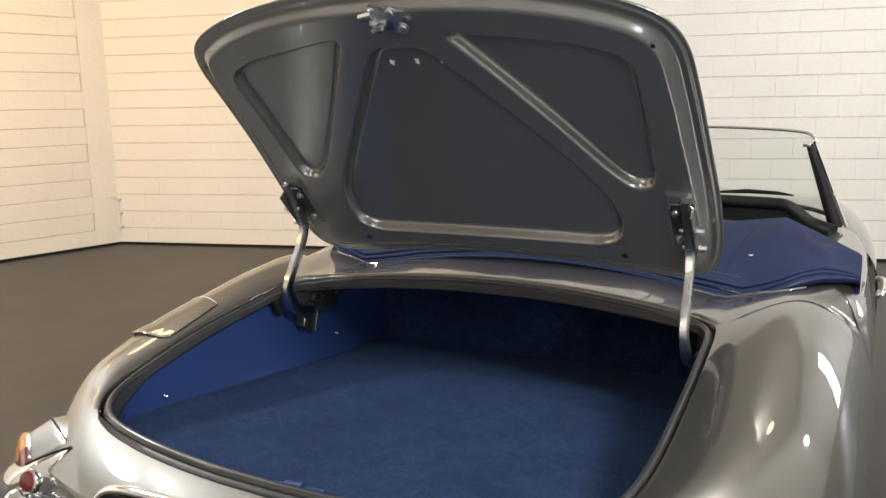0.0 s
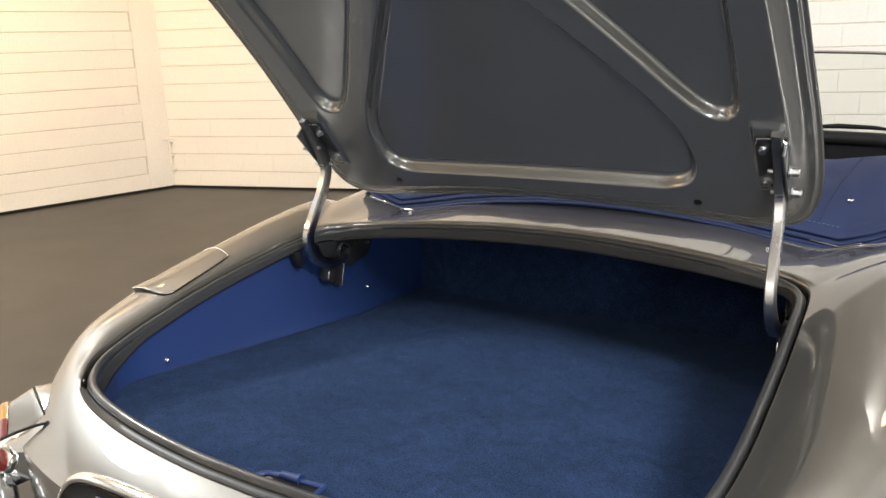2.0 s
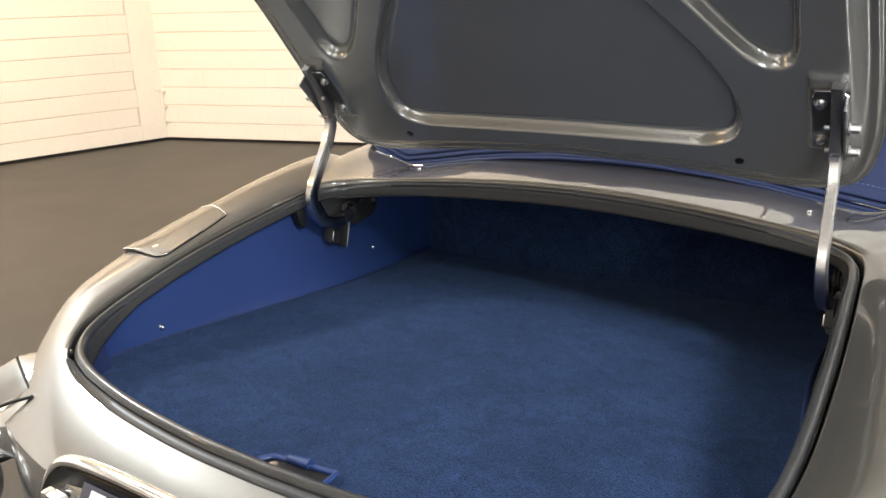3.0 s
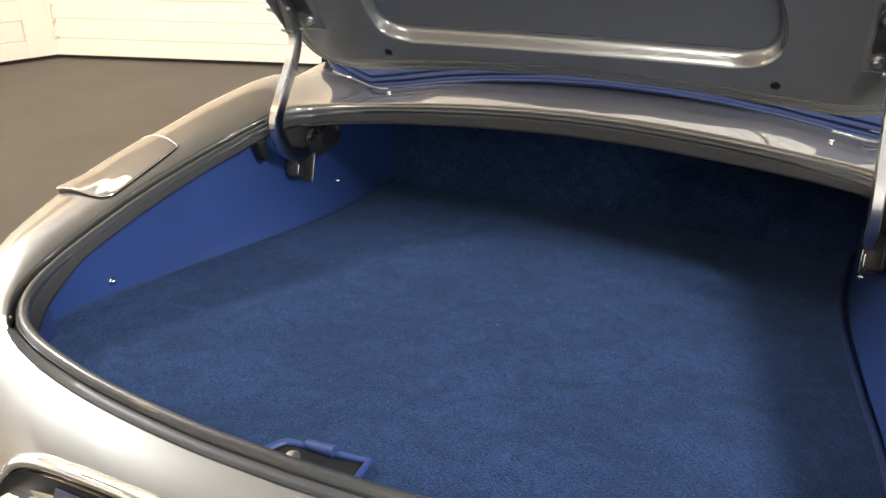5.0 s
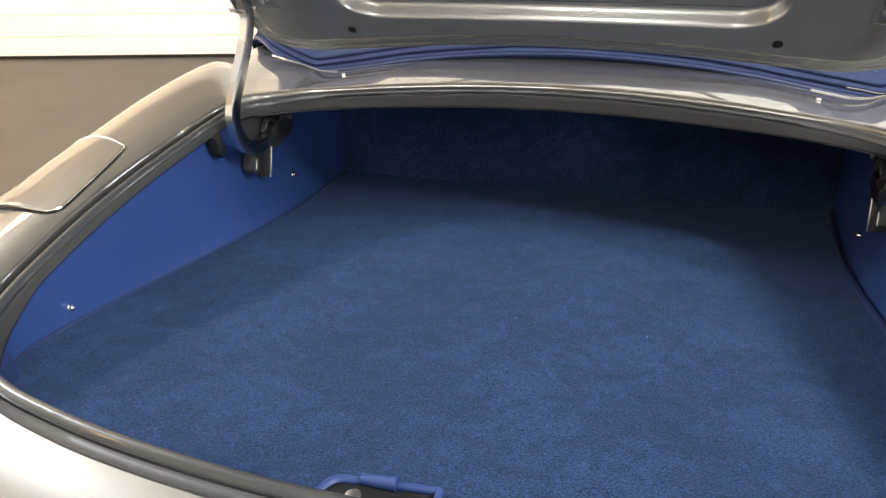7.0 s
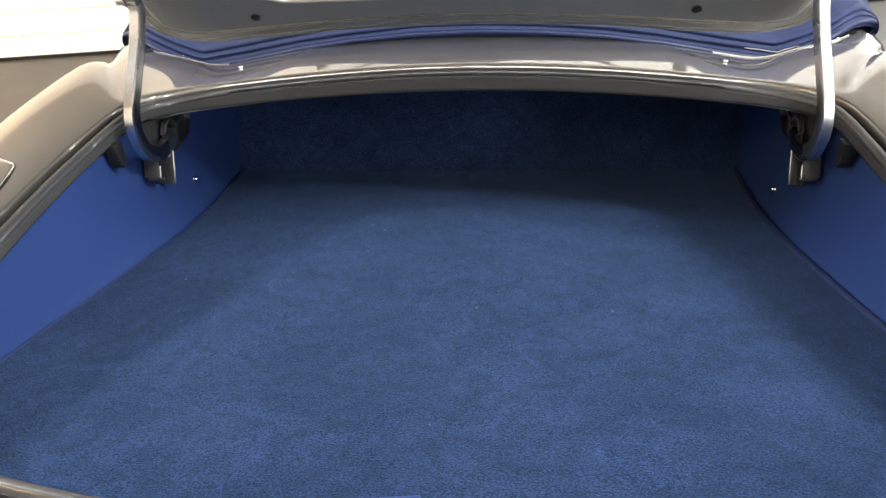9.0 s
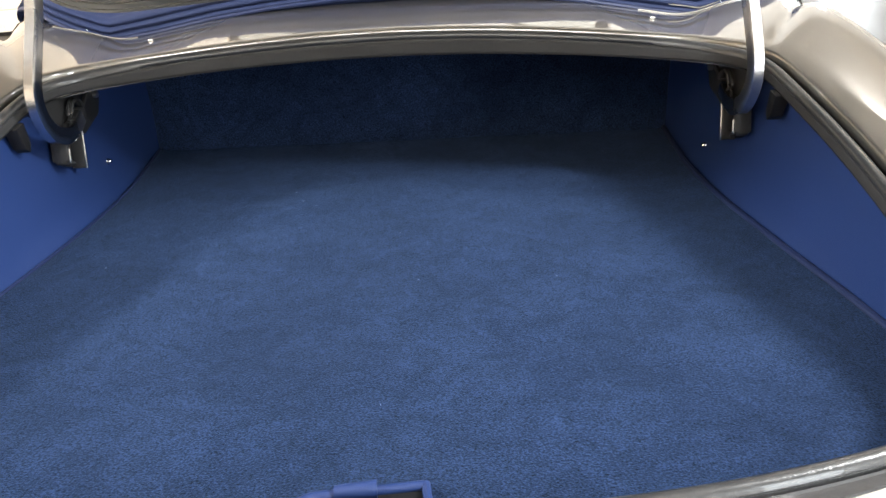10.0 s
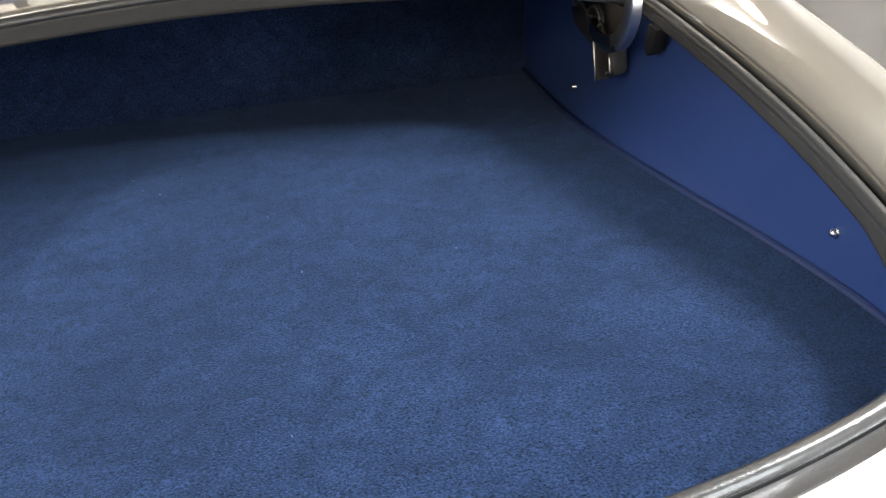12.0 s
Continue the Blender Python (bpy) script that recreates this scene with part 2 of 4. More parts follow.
# plain plastered pier in the corner, and the dark strip at the foot of the walls
inward = Vector((RY.y, -RY.x, 0))
tagged(slab("trim", CORNER - RY * 0.235 + inward * 0.012, CORNER + inward * 0.012 - RY * 0.0, 0, HIGH, 0.03, WALL), "smooth cream plastered corner pier", "pier")
nb = Vector((RX.y, -RX.x, 0))
slab("baseboard", A + nb * 0.014, B + nb * 0.014, 0, 0.022, 0.012, BLACK, "thin black strip along the foot of the wall", "baseboard")
slab("baseboard", C + inward * 0.026, A + inward * 0.026, 0, 0.022, 0.024, BLACK, "thin black strip along the foot of the wall", "baseboard")

# bolt fitting by the corner
bolt = empty("wall_bolt", CORNER + nb * 0.03 + RX * 0.02, "cream painted drop bolt fixed beside the wall corner", "bolt")
for z in (0.17, 0.30, 0.43):
    keep(part("bracket", box(0.05, 0.03, 0.022, Matrix.Translation(CORNER + nb * 0.018 + RX * 0.025 + Vector((0, 0, z))), 0.004), WALL, bolt))
p = CORNER + nb * 0.034 + RX * 0.02
keep(part("rod", tube([p + Vector((0, 0, 0.15)), p + Vector((0, 0, 0.46))], 0.008, 8), WALL, bolt))
keep(part("rod_handle", tube([p + Vector((0, 0, 0.44)), p + nb * 0.03 + Vector((0, 0, 0.45)), p + nb * 0.05 - RX * 0.03 + Vector((0, 0, 0.45))], 0.006, 8), WALL, bolt))

# ---- the car ----
car = empty("sports_car", (0, 0, 0), "grey metallic vintage roadster with open boot and folded blue hood", "car")
MIRROR = np.array([-1, 1, 1])

# outline of the boot opening, half, from the front middle round to the rear middle
RIM = [(0, 0.050), (0.11, 0.045), (0.21, 0.034), (0.30, 0.020), (0.386, 0.004), (0.452, -0.013), (0.505, -0.037), (0.537, -0.075), (0.549, -0.125), (0.553, -0.22), (0.556, -0.34),
       (0.556, -0.46), (0.553, -0.56), (0.544, -0.645), (0.525, -0.708), (0.485, -0.754), (0.425, -0.783), (0.335, -0.805), (0.24, -0.820), (0.12, -0.831), (0, -0.834)]


def rim_z(x, y):
    z = float(np.interp(y, (-0.95, -0.84, -0.75, -0.6, -0.45, -0.3, -0.1, 0.0, 0.2), (0.625, 0.645, 0.662, 0.692, 0.722, 0.746, 0.770, 0.778, 0.785)))
    return z + (0.020 * max(0.0, 1 - (x / 0.5) ** 2) if y > -0.1 else 0.0)


half = spline([(x, y, rim_z(x, y)) for x, y in RIM], 6)
ring = half + [p * MIRROR for p in half[-2:0:-1]]
NR = len(ring)


def outward(i):
    d = ring[(i + 1) % NR] - ring[i - 1]
    n = np.array([-d[1], d[0], 0])
    n /= np.linalg.norm(n)
    return n if n @ (ring[i] - np.array([0, -0.4, 0])) > 0 else -n


OUT = [outward(i) for i in range(NR)]

# body shell round the opening: outer x, y, z, fullness, width of the gutter, height of the panel's edge over the bead
SHELL = [
    (0, 0.36, 0.822, 1.65, 0.016, 0.008, 0), (0.12, 0.36, 0.818, 1.65, 0.016, 0.008, 0), (0.24, 0.36, 0.808, 1.65, 0.016, 0.008, 0), (0.35, 0.36, 0.793, 1.65, 0.016, 0.008, 0), (0.46, 0.36, 0.770, 1.4, 0.016, 0.008, 0),
    (0.56, 0.37, 0.756, 1.2, 0.016, 0.010, 0.0), (0.66, 0.38, 0.785, 1.2, 0.016, 0.012, 0.0), (0.79, 0.375, 0.765, 1.6, 0.016, 0.013, 0.022), (0.862, 0.365, 0.50, 2.4, 0.016, 0.013, 0.05),
    (0.864, 0.06, 0.40, 2.8, 0.016, 0.013, 0.042), (0.852, -0.19, 0.40, 2.9, 0.016, 0.013, 0.027), (0.832, -0.39, 0.40, 2.9, 0.016, 0.013, 0.020), (0.788, -0.54, 0.40, 2.9, 0.016, 0.012, 0.018), (0.738, -0.65, 0.40, 2.9, 0.016, 0.010, 0.016),
    (0.675, -0.755, 0.40, 2.5, 0.017, 0.007, 0), (0.60, -0.83, 0.40, 2.2, 0.019, 0.002, 0), (0.505, -0.88, 0.42, 1.95, 0.020, -0.004, 0), (0.38, -0.915, 0.44, 1.95, 0.021, -0.007, 0),
    (0.26, -0.932, 0.45, 1.95, 0.021, -0.008, 0), (0.13, -0.94, 0.45, 1.95, 0.021, -0.008, 0), (0, -0.942, 0.45, 1.95, 0.021, -0.008, 0)]
outer = spline(SHELL, 6)
outer = outer + [p * np.array([-1, 1, 1, 1, 1, 1, 1]) for p in outer[-2:0:-1]]
rows = []
for i in range(NR):
    o = outer[i]
    e = ring[i] + OUT[i] * o[4] + np.array([0, 0, o[5]])
    row = [Vector(e + np.array([0, 0, -0.04]) - OUT[i] * 0.004), Vector(e + np.array([0, 0, -0.006]) - OUT[i] * 0.003), Vector(e + np.array([0, 0, -0.0015]) - OUT[i] * 0.0015)]
    for s in np.linspace(0, 1, 22):
        p = o[3]
        c, d = math.sin(s * math.pi / 2) ** (2 / max(p, 1.01)), 1 - math.cos(s * math.pi / 2) ** (2 / max(p, 1.01))
        w = min(1.0, max(0.0, (p - 1) / 1.0))
        c, d = c * w + s * (1 - w), d * w + s * (1 - w)
        z = e[2] + (o[2] - e[2]) * d
        tail = min(1.0, max(0.0, (-0.76 - o[1]) / 0.11))
        if tail:
            away = math.hypot(o[0] - e[0], o[1] - e[1]) * c
            z += (e[2] - 0.28 * away - 3.2 * away * away - z) * tail * tail * (3 - 2 * tail)
        row.append(Vector((e[0] + (o[0] - e[0]) * c, e[1] + (o[1] - e[1]) * c, z + o[6] * math.sin(math.pi * min(1.0, c)) ** 1.3)))
    if o[3] > 1.7:
        row += [Vector((o[0] * 0.985, o[1] * 0.99, 0.3)), Vector((o[0] * 0.93, o[1] * 0.96, 0.2))]
    else:
        row += [row[-1] + Vector((0, 0.002, -0.03)), row[-1] + Vector((0, 0.004, -0.06))]
    rows.append(row)
rear_body = part("rear_body", grid(rows, True), PAINT, car, sharp=60)
SKIN = BVHTree.FromPolygons([v.co.copy() for v in rear_body.data.vertices], [tuple(p.vertices) for p in rear_body.data.polygons])


def on_body(x, y, lift=0.0):
    hit = SKIN.ray_cast(Vector((x, y, 1.4)), Vector((0, 0, -1)))
    return (hit[0] + hit[1] * (lift if hit[1].z > 0 else -lift)) if hit[0] else Vector((x, y, 0.6))


# gutter floor and rubber seal on the upstand round the opening
rows = [[Vector(ring[i] + OUT[i] * a + np.array([0, 0, b])) for a, b in ((outer[i][4] + 0.001, -0.020), (0.014, -0.024), (0.008, -0.026))] for i in range(NR)]
part("gutter", grid(rows, True), PAINT, car, "grey painted drain gutter")
prof = [(0.0095, -0.030), (0.0092, -0.015), (0.0088, -0.006), (0.0082, -0.001), (0.0068, -0.0015), (0.0055, 0.0025), (0.003, 0.0058), (-0.001, 0.0068), (-0.005, 0.0052), (-0.008, 0.001), (-0.0085, -0.004), (-0.0068, -0.008), (-0.008, -0.011),
        (-0.0098, -0.016), (-0.0096, -0.020), (-0.0110, -0.025), (-0.0108, -0.030), (-0.0120, -0.035), (-0.0115, -0.043), (-0.004, -0.046)]
seal_rows = [[Vector(ring[i] + OUT[i] * a + np.array([0, 0, b * (float(np.interp(ring[i][1], (-0.72, -0.60, -0.13, -0.045, 0.0, 0.05), (1, 0.40, 0.36, 0.40, 0.58, 0.70))) if b < -0.004 else 1)])) for a, b in prof] for i in range(NR)]
bm = grid([r[:13] for r in seal_rows], True)
tail_rows = [[Vector(ring[i] + OUT[i] * a + np.array([0, 0, b])) for a, b in ((0.010, -0.003), (outer[i][4] * 0.55, -0.005), (outer[i][4] - 0.003, outer[i][5] + 0.001), (outer[i][4] + 0.002, outer[i][5] + 0.002), (outer[i][4] + 0.003, outer[i][5] - 0.006))]
             for i in range(NR) if ring[i][1] < -0.762]
boot_seal = part("boot_seal", bm, RUBBER, car, "grey rubber seal round the boot opening", sharp=75)
part("seal_flange", grid([r[12:] for r in seal_rows], True), RUBBER_DULL, boot_seal, "dull grey rubber flange inside the opening", sharp=75)
part("seal_skirt", grid(tail_rows), RUBBER_PALE, boot_seal, "flat grey rubber skirt along the tail")
for side in (-1, 1):
    q = Vector((side * 0.506, -0.760, 0.662))
    part("seal_clip", disc(0.005, 0.008, Matrix.Translation(q - Vector((0, 0, 0.006))), 10, bevel=0.002), STEEL, boot_seal, "small bright screw")

# boot lining
FLOOR_EDGE = [(0.527, 0.33), (0.513, 0.2), (0.502, 0.06), (0.505, -0.1), (0.524, -0.3), (0.542, -0.45), (0.552, -0.6), (0.540, -0.69), (0.49, -0.755), (0.38, -0.79), (0.2, -0.808), (0, -0.812)]


def boot_z(y):
    return 0.542 - 0.0747 * y


edge = spline(FLOOR_EDGE, 8)
rows = []
for x, y in edge:
    row = []
    for s in np.linspace(-1, 1, 81):
        px = x * s
        lift = 0.0022 * noise.noise(Vector((px * 7, y * 7, 3))) + 0.004 * max(0.0, abs(s) - 0.94) / 0.06
        row.append(Vector((px, y, boot_z(y) + lift)))
    rows.append(row)
carpet = part("carpet", grid(rows), CARPET, car, "dark blue cut pile carpet on the boot floor")
bm = bmesh.new()
for i in range(12):
    x, y = random.uniform(-0.42, 0.45), random.uniform(-0.72, 0.2)
    box(random.uniform(0.0015, 0.004), 0.0005, 0.0005, Matrix.Translation((x, y, boot_z(y) + 0.0036)) @ Matrix.Rotation(random.uniform(0, 3.1), 4, "Z"), 0, bm)
tagged(part("lint", bm, THREAD, carpet, "pale specks of lint on the carpet"), kind="stuff")
# bound edge at right; the thin dark tube at left draws a shadow line
for side in (-1, 1):
    pts = [Vector((side * (x + 0.001), y, boot_z(y) + 0.005)) for x, y in edge if y > -0.72]
    part("binding_and_shadow_line", tube(pts, 0.0048 if side > 0 else 0.0025, 8), VINYL_DARK, car, "dark blue line along the carpet: bound edge at right, shadow line at left")


def lining_at(y, s):
    """Half-width and height of the side lining, s from the floor (0) to the rim (1)."""
    xf = np.interp(-y, [-p[1] for p in FLOOR_EDGE], [p[0] for p in FLOOR_EDGE]) + 0.003
    xr = 0.561 if y > -0.62 else 0.561 - 1.6 * (-y - 0.62) ** 1.5
    xr -= 0.026 * min(1.0, max(0.0, (y - 0.05) / 0.28))
    zr = rim_z(0.6, min(y, -0.09)) - 0.017
    zf = boot_z(y) - 0.010
    return xf + (xr - xf) * min(1.0, s) ** 0.55, zf + (zr - zf) * s


for side in (-1, 1):
    rows = []
    for y in np.linspace(0.345, -0.765, 60):
        row = []
        for s in np.linspace(0, 1.05, 12):
            x, z = lining_at(y, s)
            row.append(Vector((side * x, y, z)))
        rows.append(row)
    lining = part("side_lining", grid(rows), VINYL, car, "smooth blue vinyl side lining")
    for y, z in (((0.080, 0.594), (-0.546, 0.609)) if side < 0 else ((0.070, 0.579), (-0.546, 0.637))):
        x = next(lining_at(y, s)[0] for s in np.linspace(0, 1, 60) if lining_at(y, s)[1] >= z) - 0.001
        m = Matrix.Translation((side * x, y, z)) @ Matrix.Rotation(radians(90), 4, "Y")
        bm = disc(0.0062, 0.003, m, 14, bevel=0.001)
        bmesh.ops.create_uvsphere(bm, u_segments=12, v_segments=8, radius=0.0048, matrix=Matrix.Translation((side * (x - 0.003), y, z)))
        part("stud", bm, CHROME, lining, "chrome press stud")
rows = []
for s in np.linspace(-0.06, 1, 14):
    rows.append([Vector((x, 0.332 + 0.03 * s + 0.004 * noise.noise(Vector((x * 5, s * 2, 1))), boot_z(0.33) + 0.215 * s)) for x in np.linspace(-0.565, 0.565, 60)])
part("bulkhead_carpet", grid(rows), CARPET, car, "dark blue carpet on the upright front of the boot")
rows = [[Vector((x, 0.363, boot_z(0.33) + 0.215)) for x in np.linspace(-0.58, 0.58, 20)], [Vector((x, 0.05 - 0.13 * x * x, 0.735 + 0.035 * (1 - (x / 0.58) ** 2))) for x in np.linspace(-0.58, 0.58, 20)]]
part("deck_underside", grid(rows), BLACK, car)
# rear lip of the boot behind the carpet
rows = [[Vector(ring[i] + OUT[i] * a + np.array([0, 0, b])) for a, b in ((-0.010, -0.036), (-0.014, -0.06), (-0.02, -0.10))] for i in range(NR) if ring[i][1] < -0.68]
part("rear_lip", grid(rows), VINYL_DARK, car, "dark blue trim below the seal")

# latch opening bound in blue leather; a flat black face draws its dark depth
bm = bmesh.new()
bm.faces.new([bm.verts.new((x, y, boot_z(y) + 0.0045)) for x, y in ((-0.078, -0.815), (0.040, -0.815), (0.034, -0.752), (-0.066, -0.762))])
latch_patch = part("latch_patch", bm, BLACK, car, "flat black patch for the dark latch opening in the carpet")
path = [(-0.083, -0.812), (-0.078, -0.785), (-0.070, -0.757), (-0.060, -0.747), (-0.035, -0.744)]
part("leather_piping", tube([Vector((x, y, boot_z(y) + 0.006)) for x, y in spline([(x, y - 0.014) for x, y in path], 4)], 0.0048, 10, squash=0.8), VINYL, latch_patch, "blue leather binding")
part("leather_piping", tube([Vector((x, y, boot_z(y) + 0.008)) for x, y in ((-0.040, -0.758), (-0.02, -0.757), (-0.004, -0.756))], [0.0060, 0.0072, 0.0082], 12), VINYL, latch_patch, "blue leather binding")
part("leather_piping", tube([Vector((x, y, boot_z(y) + 0.006)) for x, y in ((-0.006, -0.756), (0.016, -0.754), (0.036, -0.752))], 0.0048, 10), VINYL, latch_patch, "blue leather binding")
part("leather_piping", tube([Vector((x, y, boot_z(y) + 0.007)) for x, y in ((0.037, -0.751), (0.040, -0.78), (0.043, -0.815))], 0.004, 8), VINYL, latch_patch, "blue leather binding")
bm = disc(0.008, 0.014, Matrix.Translation((-0.034, -0.792, boot_z(-0.78) + 0.012)), 12, bevel=0.002)
part("striker", bm, STEEL, latch_patch, "bright steel striker bolt")

# ---- boot lid ----
LU, LN = Vector((0, -0.68, 0.733)), Vector((0, 0.733, 0.68))
LO = Vector((0, 0.03, 0.875))
LID = [(0, 0.003), (0.2, -0.004), (0.36, -0.017), (0.46, -0.019), (0.527, 0.010), (0.554, 0.09), (0.558, 0.22), (0.552, 0.38), (0.547, 0.52), (0.538, 0.62), (0.505, 0.683), (0.43, 0.728), (0.31, 0.765), (0.16, 0.787), (0, 0.793)]
lid_half = spline(LID, 26)
lid_ring = lid_half + [p * np.array([-1, 1]) for p in lid_half[-2:0:-1]]


def crown(x, u):
    """How far the lid bulges outwards along its length and across."""
    return 0.031 * max(0.0, 1 - ((u - 0.38) / 0.42) ** 2) - 0.010 * (x / 0.55) ** 2


def on_lid(x, u, n=0.0):
    return LO + Vector((x, 0, 0)) + LU * u + LN * (n + crown(x, u))


def soft(poly, x, u, r):
    """Distance into a convex outline with corners rounded by r; x and u are arrays."""
    tot, best = np.zeros_like(x), np.full_like(x, 9.0)
    for (ax, au), (bx, bu) in zip(poly, poly[1:] + poly[:1]):
        d = ((bx - ax) * (u - au) - (bu - au) * (x - ax)) / math.hypot(bx - ax, bu - au)
        best = np.minimum(best, d)
        tot += np.maximum(0.0, r - d) ** 2
    return np.where(tot > 0, r - np.sqrt(tot), best)


SIDE = [(0.098, 0.695), (0.25, 0.459), (0.358, 0.288), (0.385, 0.267), (0.425, 0.262), (0.447, 0.280), (0.454, 0.40), (0.449, 0.60), (0.405, 0.634), (0.19, 0.684)]
MID_HALF = [(0.322, 0.087), (0.352, 0.115), (0.358, 0.175), (0.345, 0.228), (0.108, 0.592), (0.060, 0.655)]
MID = MID_HALF + [(-x, u) for x, u in MID_HALF[::-1]]


def step(d, w):
    t = np.clip(d / w + 0.5, 0, 1)
    return t * t * (3 - 2 * t)


def pressing(x, u, d):
    """Height of the pressed inner panel; d: distance from the lid's edge."""
    h = -0.018 * step(d - 0.034, 0.030) - 0.003 * step(d - 0.008, 0.006)
    for inside in (soft(SIDE, np.abs(x), u, 0.03), soft(MID, x, u, 0.03)):
        h += 0.021 * step(inside, 0.016) + 0.002 * np.exp(-((inside - 0.0115) / 0.003) ** 2)
    a, b = np.abs(np.abs(x) - 0.482) - 0.024, np.abs(u - 0.185) - 0.078
    return h - 0.007 * step(-np.maximum(a, b), 0.010)


c = np.array([0, 0.38])
ring_np = np.array(lid_ring)
seg = np.roll(ring_np, -1, 0) - ring_np
rows = []
for s in [1.0, 0.997, 0.993] + list(np.linspace(0.988, 0.0003, 330)):
    q = c + (ring_np - c) * s
    rel = q[:, None] - ring_np[None]
    t = np.clip((rel * seg[None]).sum(2) / (seg * seg).sum(1)[None], 0, 1)
    d = np.sqrt(((rel - seg[None] * t[..., None]) ** 2).sum(2).min(1))
    h = pressing(q[:, 0], q[:, 1], d)
    rows.append([on_lid(float(x), float(u), float(n)) for (x, u), n in zip(q, h)])
boot_lid = part("boot_lid", grid(rows, False, True), PAINT_IN, car, "raised boot lid, dark grey pressed inner side", sharp=180)
rows = []
for s, n in ((1.0, 0.0), (1.0025, 0.0005), (1.004, 0.0025), (1.0025, 0.0055), (0.995, 0.009), (0.97, 0.015), (0.9, 0.024), (0.7, 0.036), (0.4, 0.044), (0.02, 0.046)):
    rows.append([on_lid(*(c + (p - c) * s), n) for p in lid_ring[::4]])
part("lid_skin", grid(rows, False, True), PAINT, boot_lid, "glossy grey outer skin", sharp=60)
LIDROT = Matrix((Vector((1, 0, 0)), LU, -LN)).transposed().to_4x4()


def lid_frame(x, u, n=0.0):
    """A pose on the lid: x across, y up the lid, z towards the boot."""
    return Matrix.Translation(on_lid(x, u, n)) @ LIDROT


for x, u in ((-0.340, 0.054), (0.345, 0.054), (-0.49, 0.640), (0.49, 0.640)):
    part("drain_hole", disc(0.0075 if u < 0.1 else 0.004, 0.002, lid_frame(x, u, -0.0222 if u < 0.1 else -0.0222), 14), BLACK, boot_lid, "dark drain hole")
for x in (-0.036, 0.021, 0.075):
    bm = box(0.011, 0.0035, 0.004, lid_frame(x, 0.608, -0.004) @ Matrix.Rotation(0.6 + x * 9, 4, "Z"), 0.001)
    box(0.0035, 0.013, 0.004, lid_frame(x, 0.608, -0.005) @ Matrix.Rotation(0.3, 4, "Z"), 0.001, bm)
    part("spring_clip", bm, WHITE, boot_lid, "small bright badge clip")
# latch
m = lid_frame(0.014, 0.737, -0.024)
bm = box(0.066, 0.050, 0.005, m @ Matrix.Translation((0.006, 0, 0)) @ Matrix.Rotation(-0.35, 4, "Z"), 0.001)
latch = part("lid_latch", bm, ZINC, boot_lid, "zinc plated latch plate")
part("latch_pin", tube([m @ Vector((-0.038, 0.012, 0.010)), m @ Vector((-0.010, 0.016, 0.010))], 0.0085, 12), ZINC, latch)
part("latch_tongue", box(0.024, 0.009, 0.016, m @ Matrix.Translation((-0.012, -0.016, 0.009)), 0.002), ZINC, latch)
for x, y in ((0.022, 0.014), (0.036, -0.022)):
    bm = disc(0.009, 0.008, m @ Matrix.Translation((x, y, 0.006)), 6, bevel=0.001)
    disc(0.012, 0.002, m @ Matrix.Translation((x, y, 0.003)), 16, bm)
    part("bolt", bm, STEEL, latch, "bright hexagon bolt")


def bar(pts, wide, thick, bevel=0.25):
    """A flat bar along points in a plane x = const: wide across x, thick in the plane."""
    P = [Vector(p) for p in pts]
    rows = []
    for i, p in enumerate(P):
        t = (P[min(i + 1, len(P) - 1)] - P[max(i - 1, 0)]).normalized()
        s = Vector((1, 0, 0))
        s = (s - t * s.dot(t)).normalized()
        w = s.cross(t)
        a, b = wide / 2, thick / 2
        k1, k2 = a * (1 - bevel), b * (1 - bevel)
        rows.append([p + s * x + w * y for x, y in ((-a, -k2), (-k1, -b), (k1, -b), (a, -k2), (a, k2), (k1, b), (-k1, b), (-a, k2))])
    bm = grid(rows, False, True)
    bm.verts.ensure_lookup_table()
    n = len(bm.verts)
    bm.faces.new([bm.verts[j] for j in range(8)])
    bm.faces.new([bm.verts[n - 8 + j] for j in range(8)])
    return bm


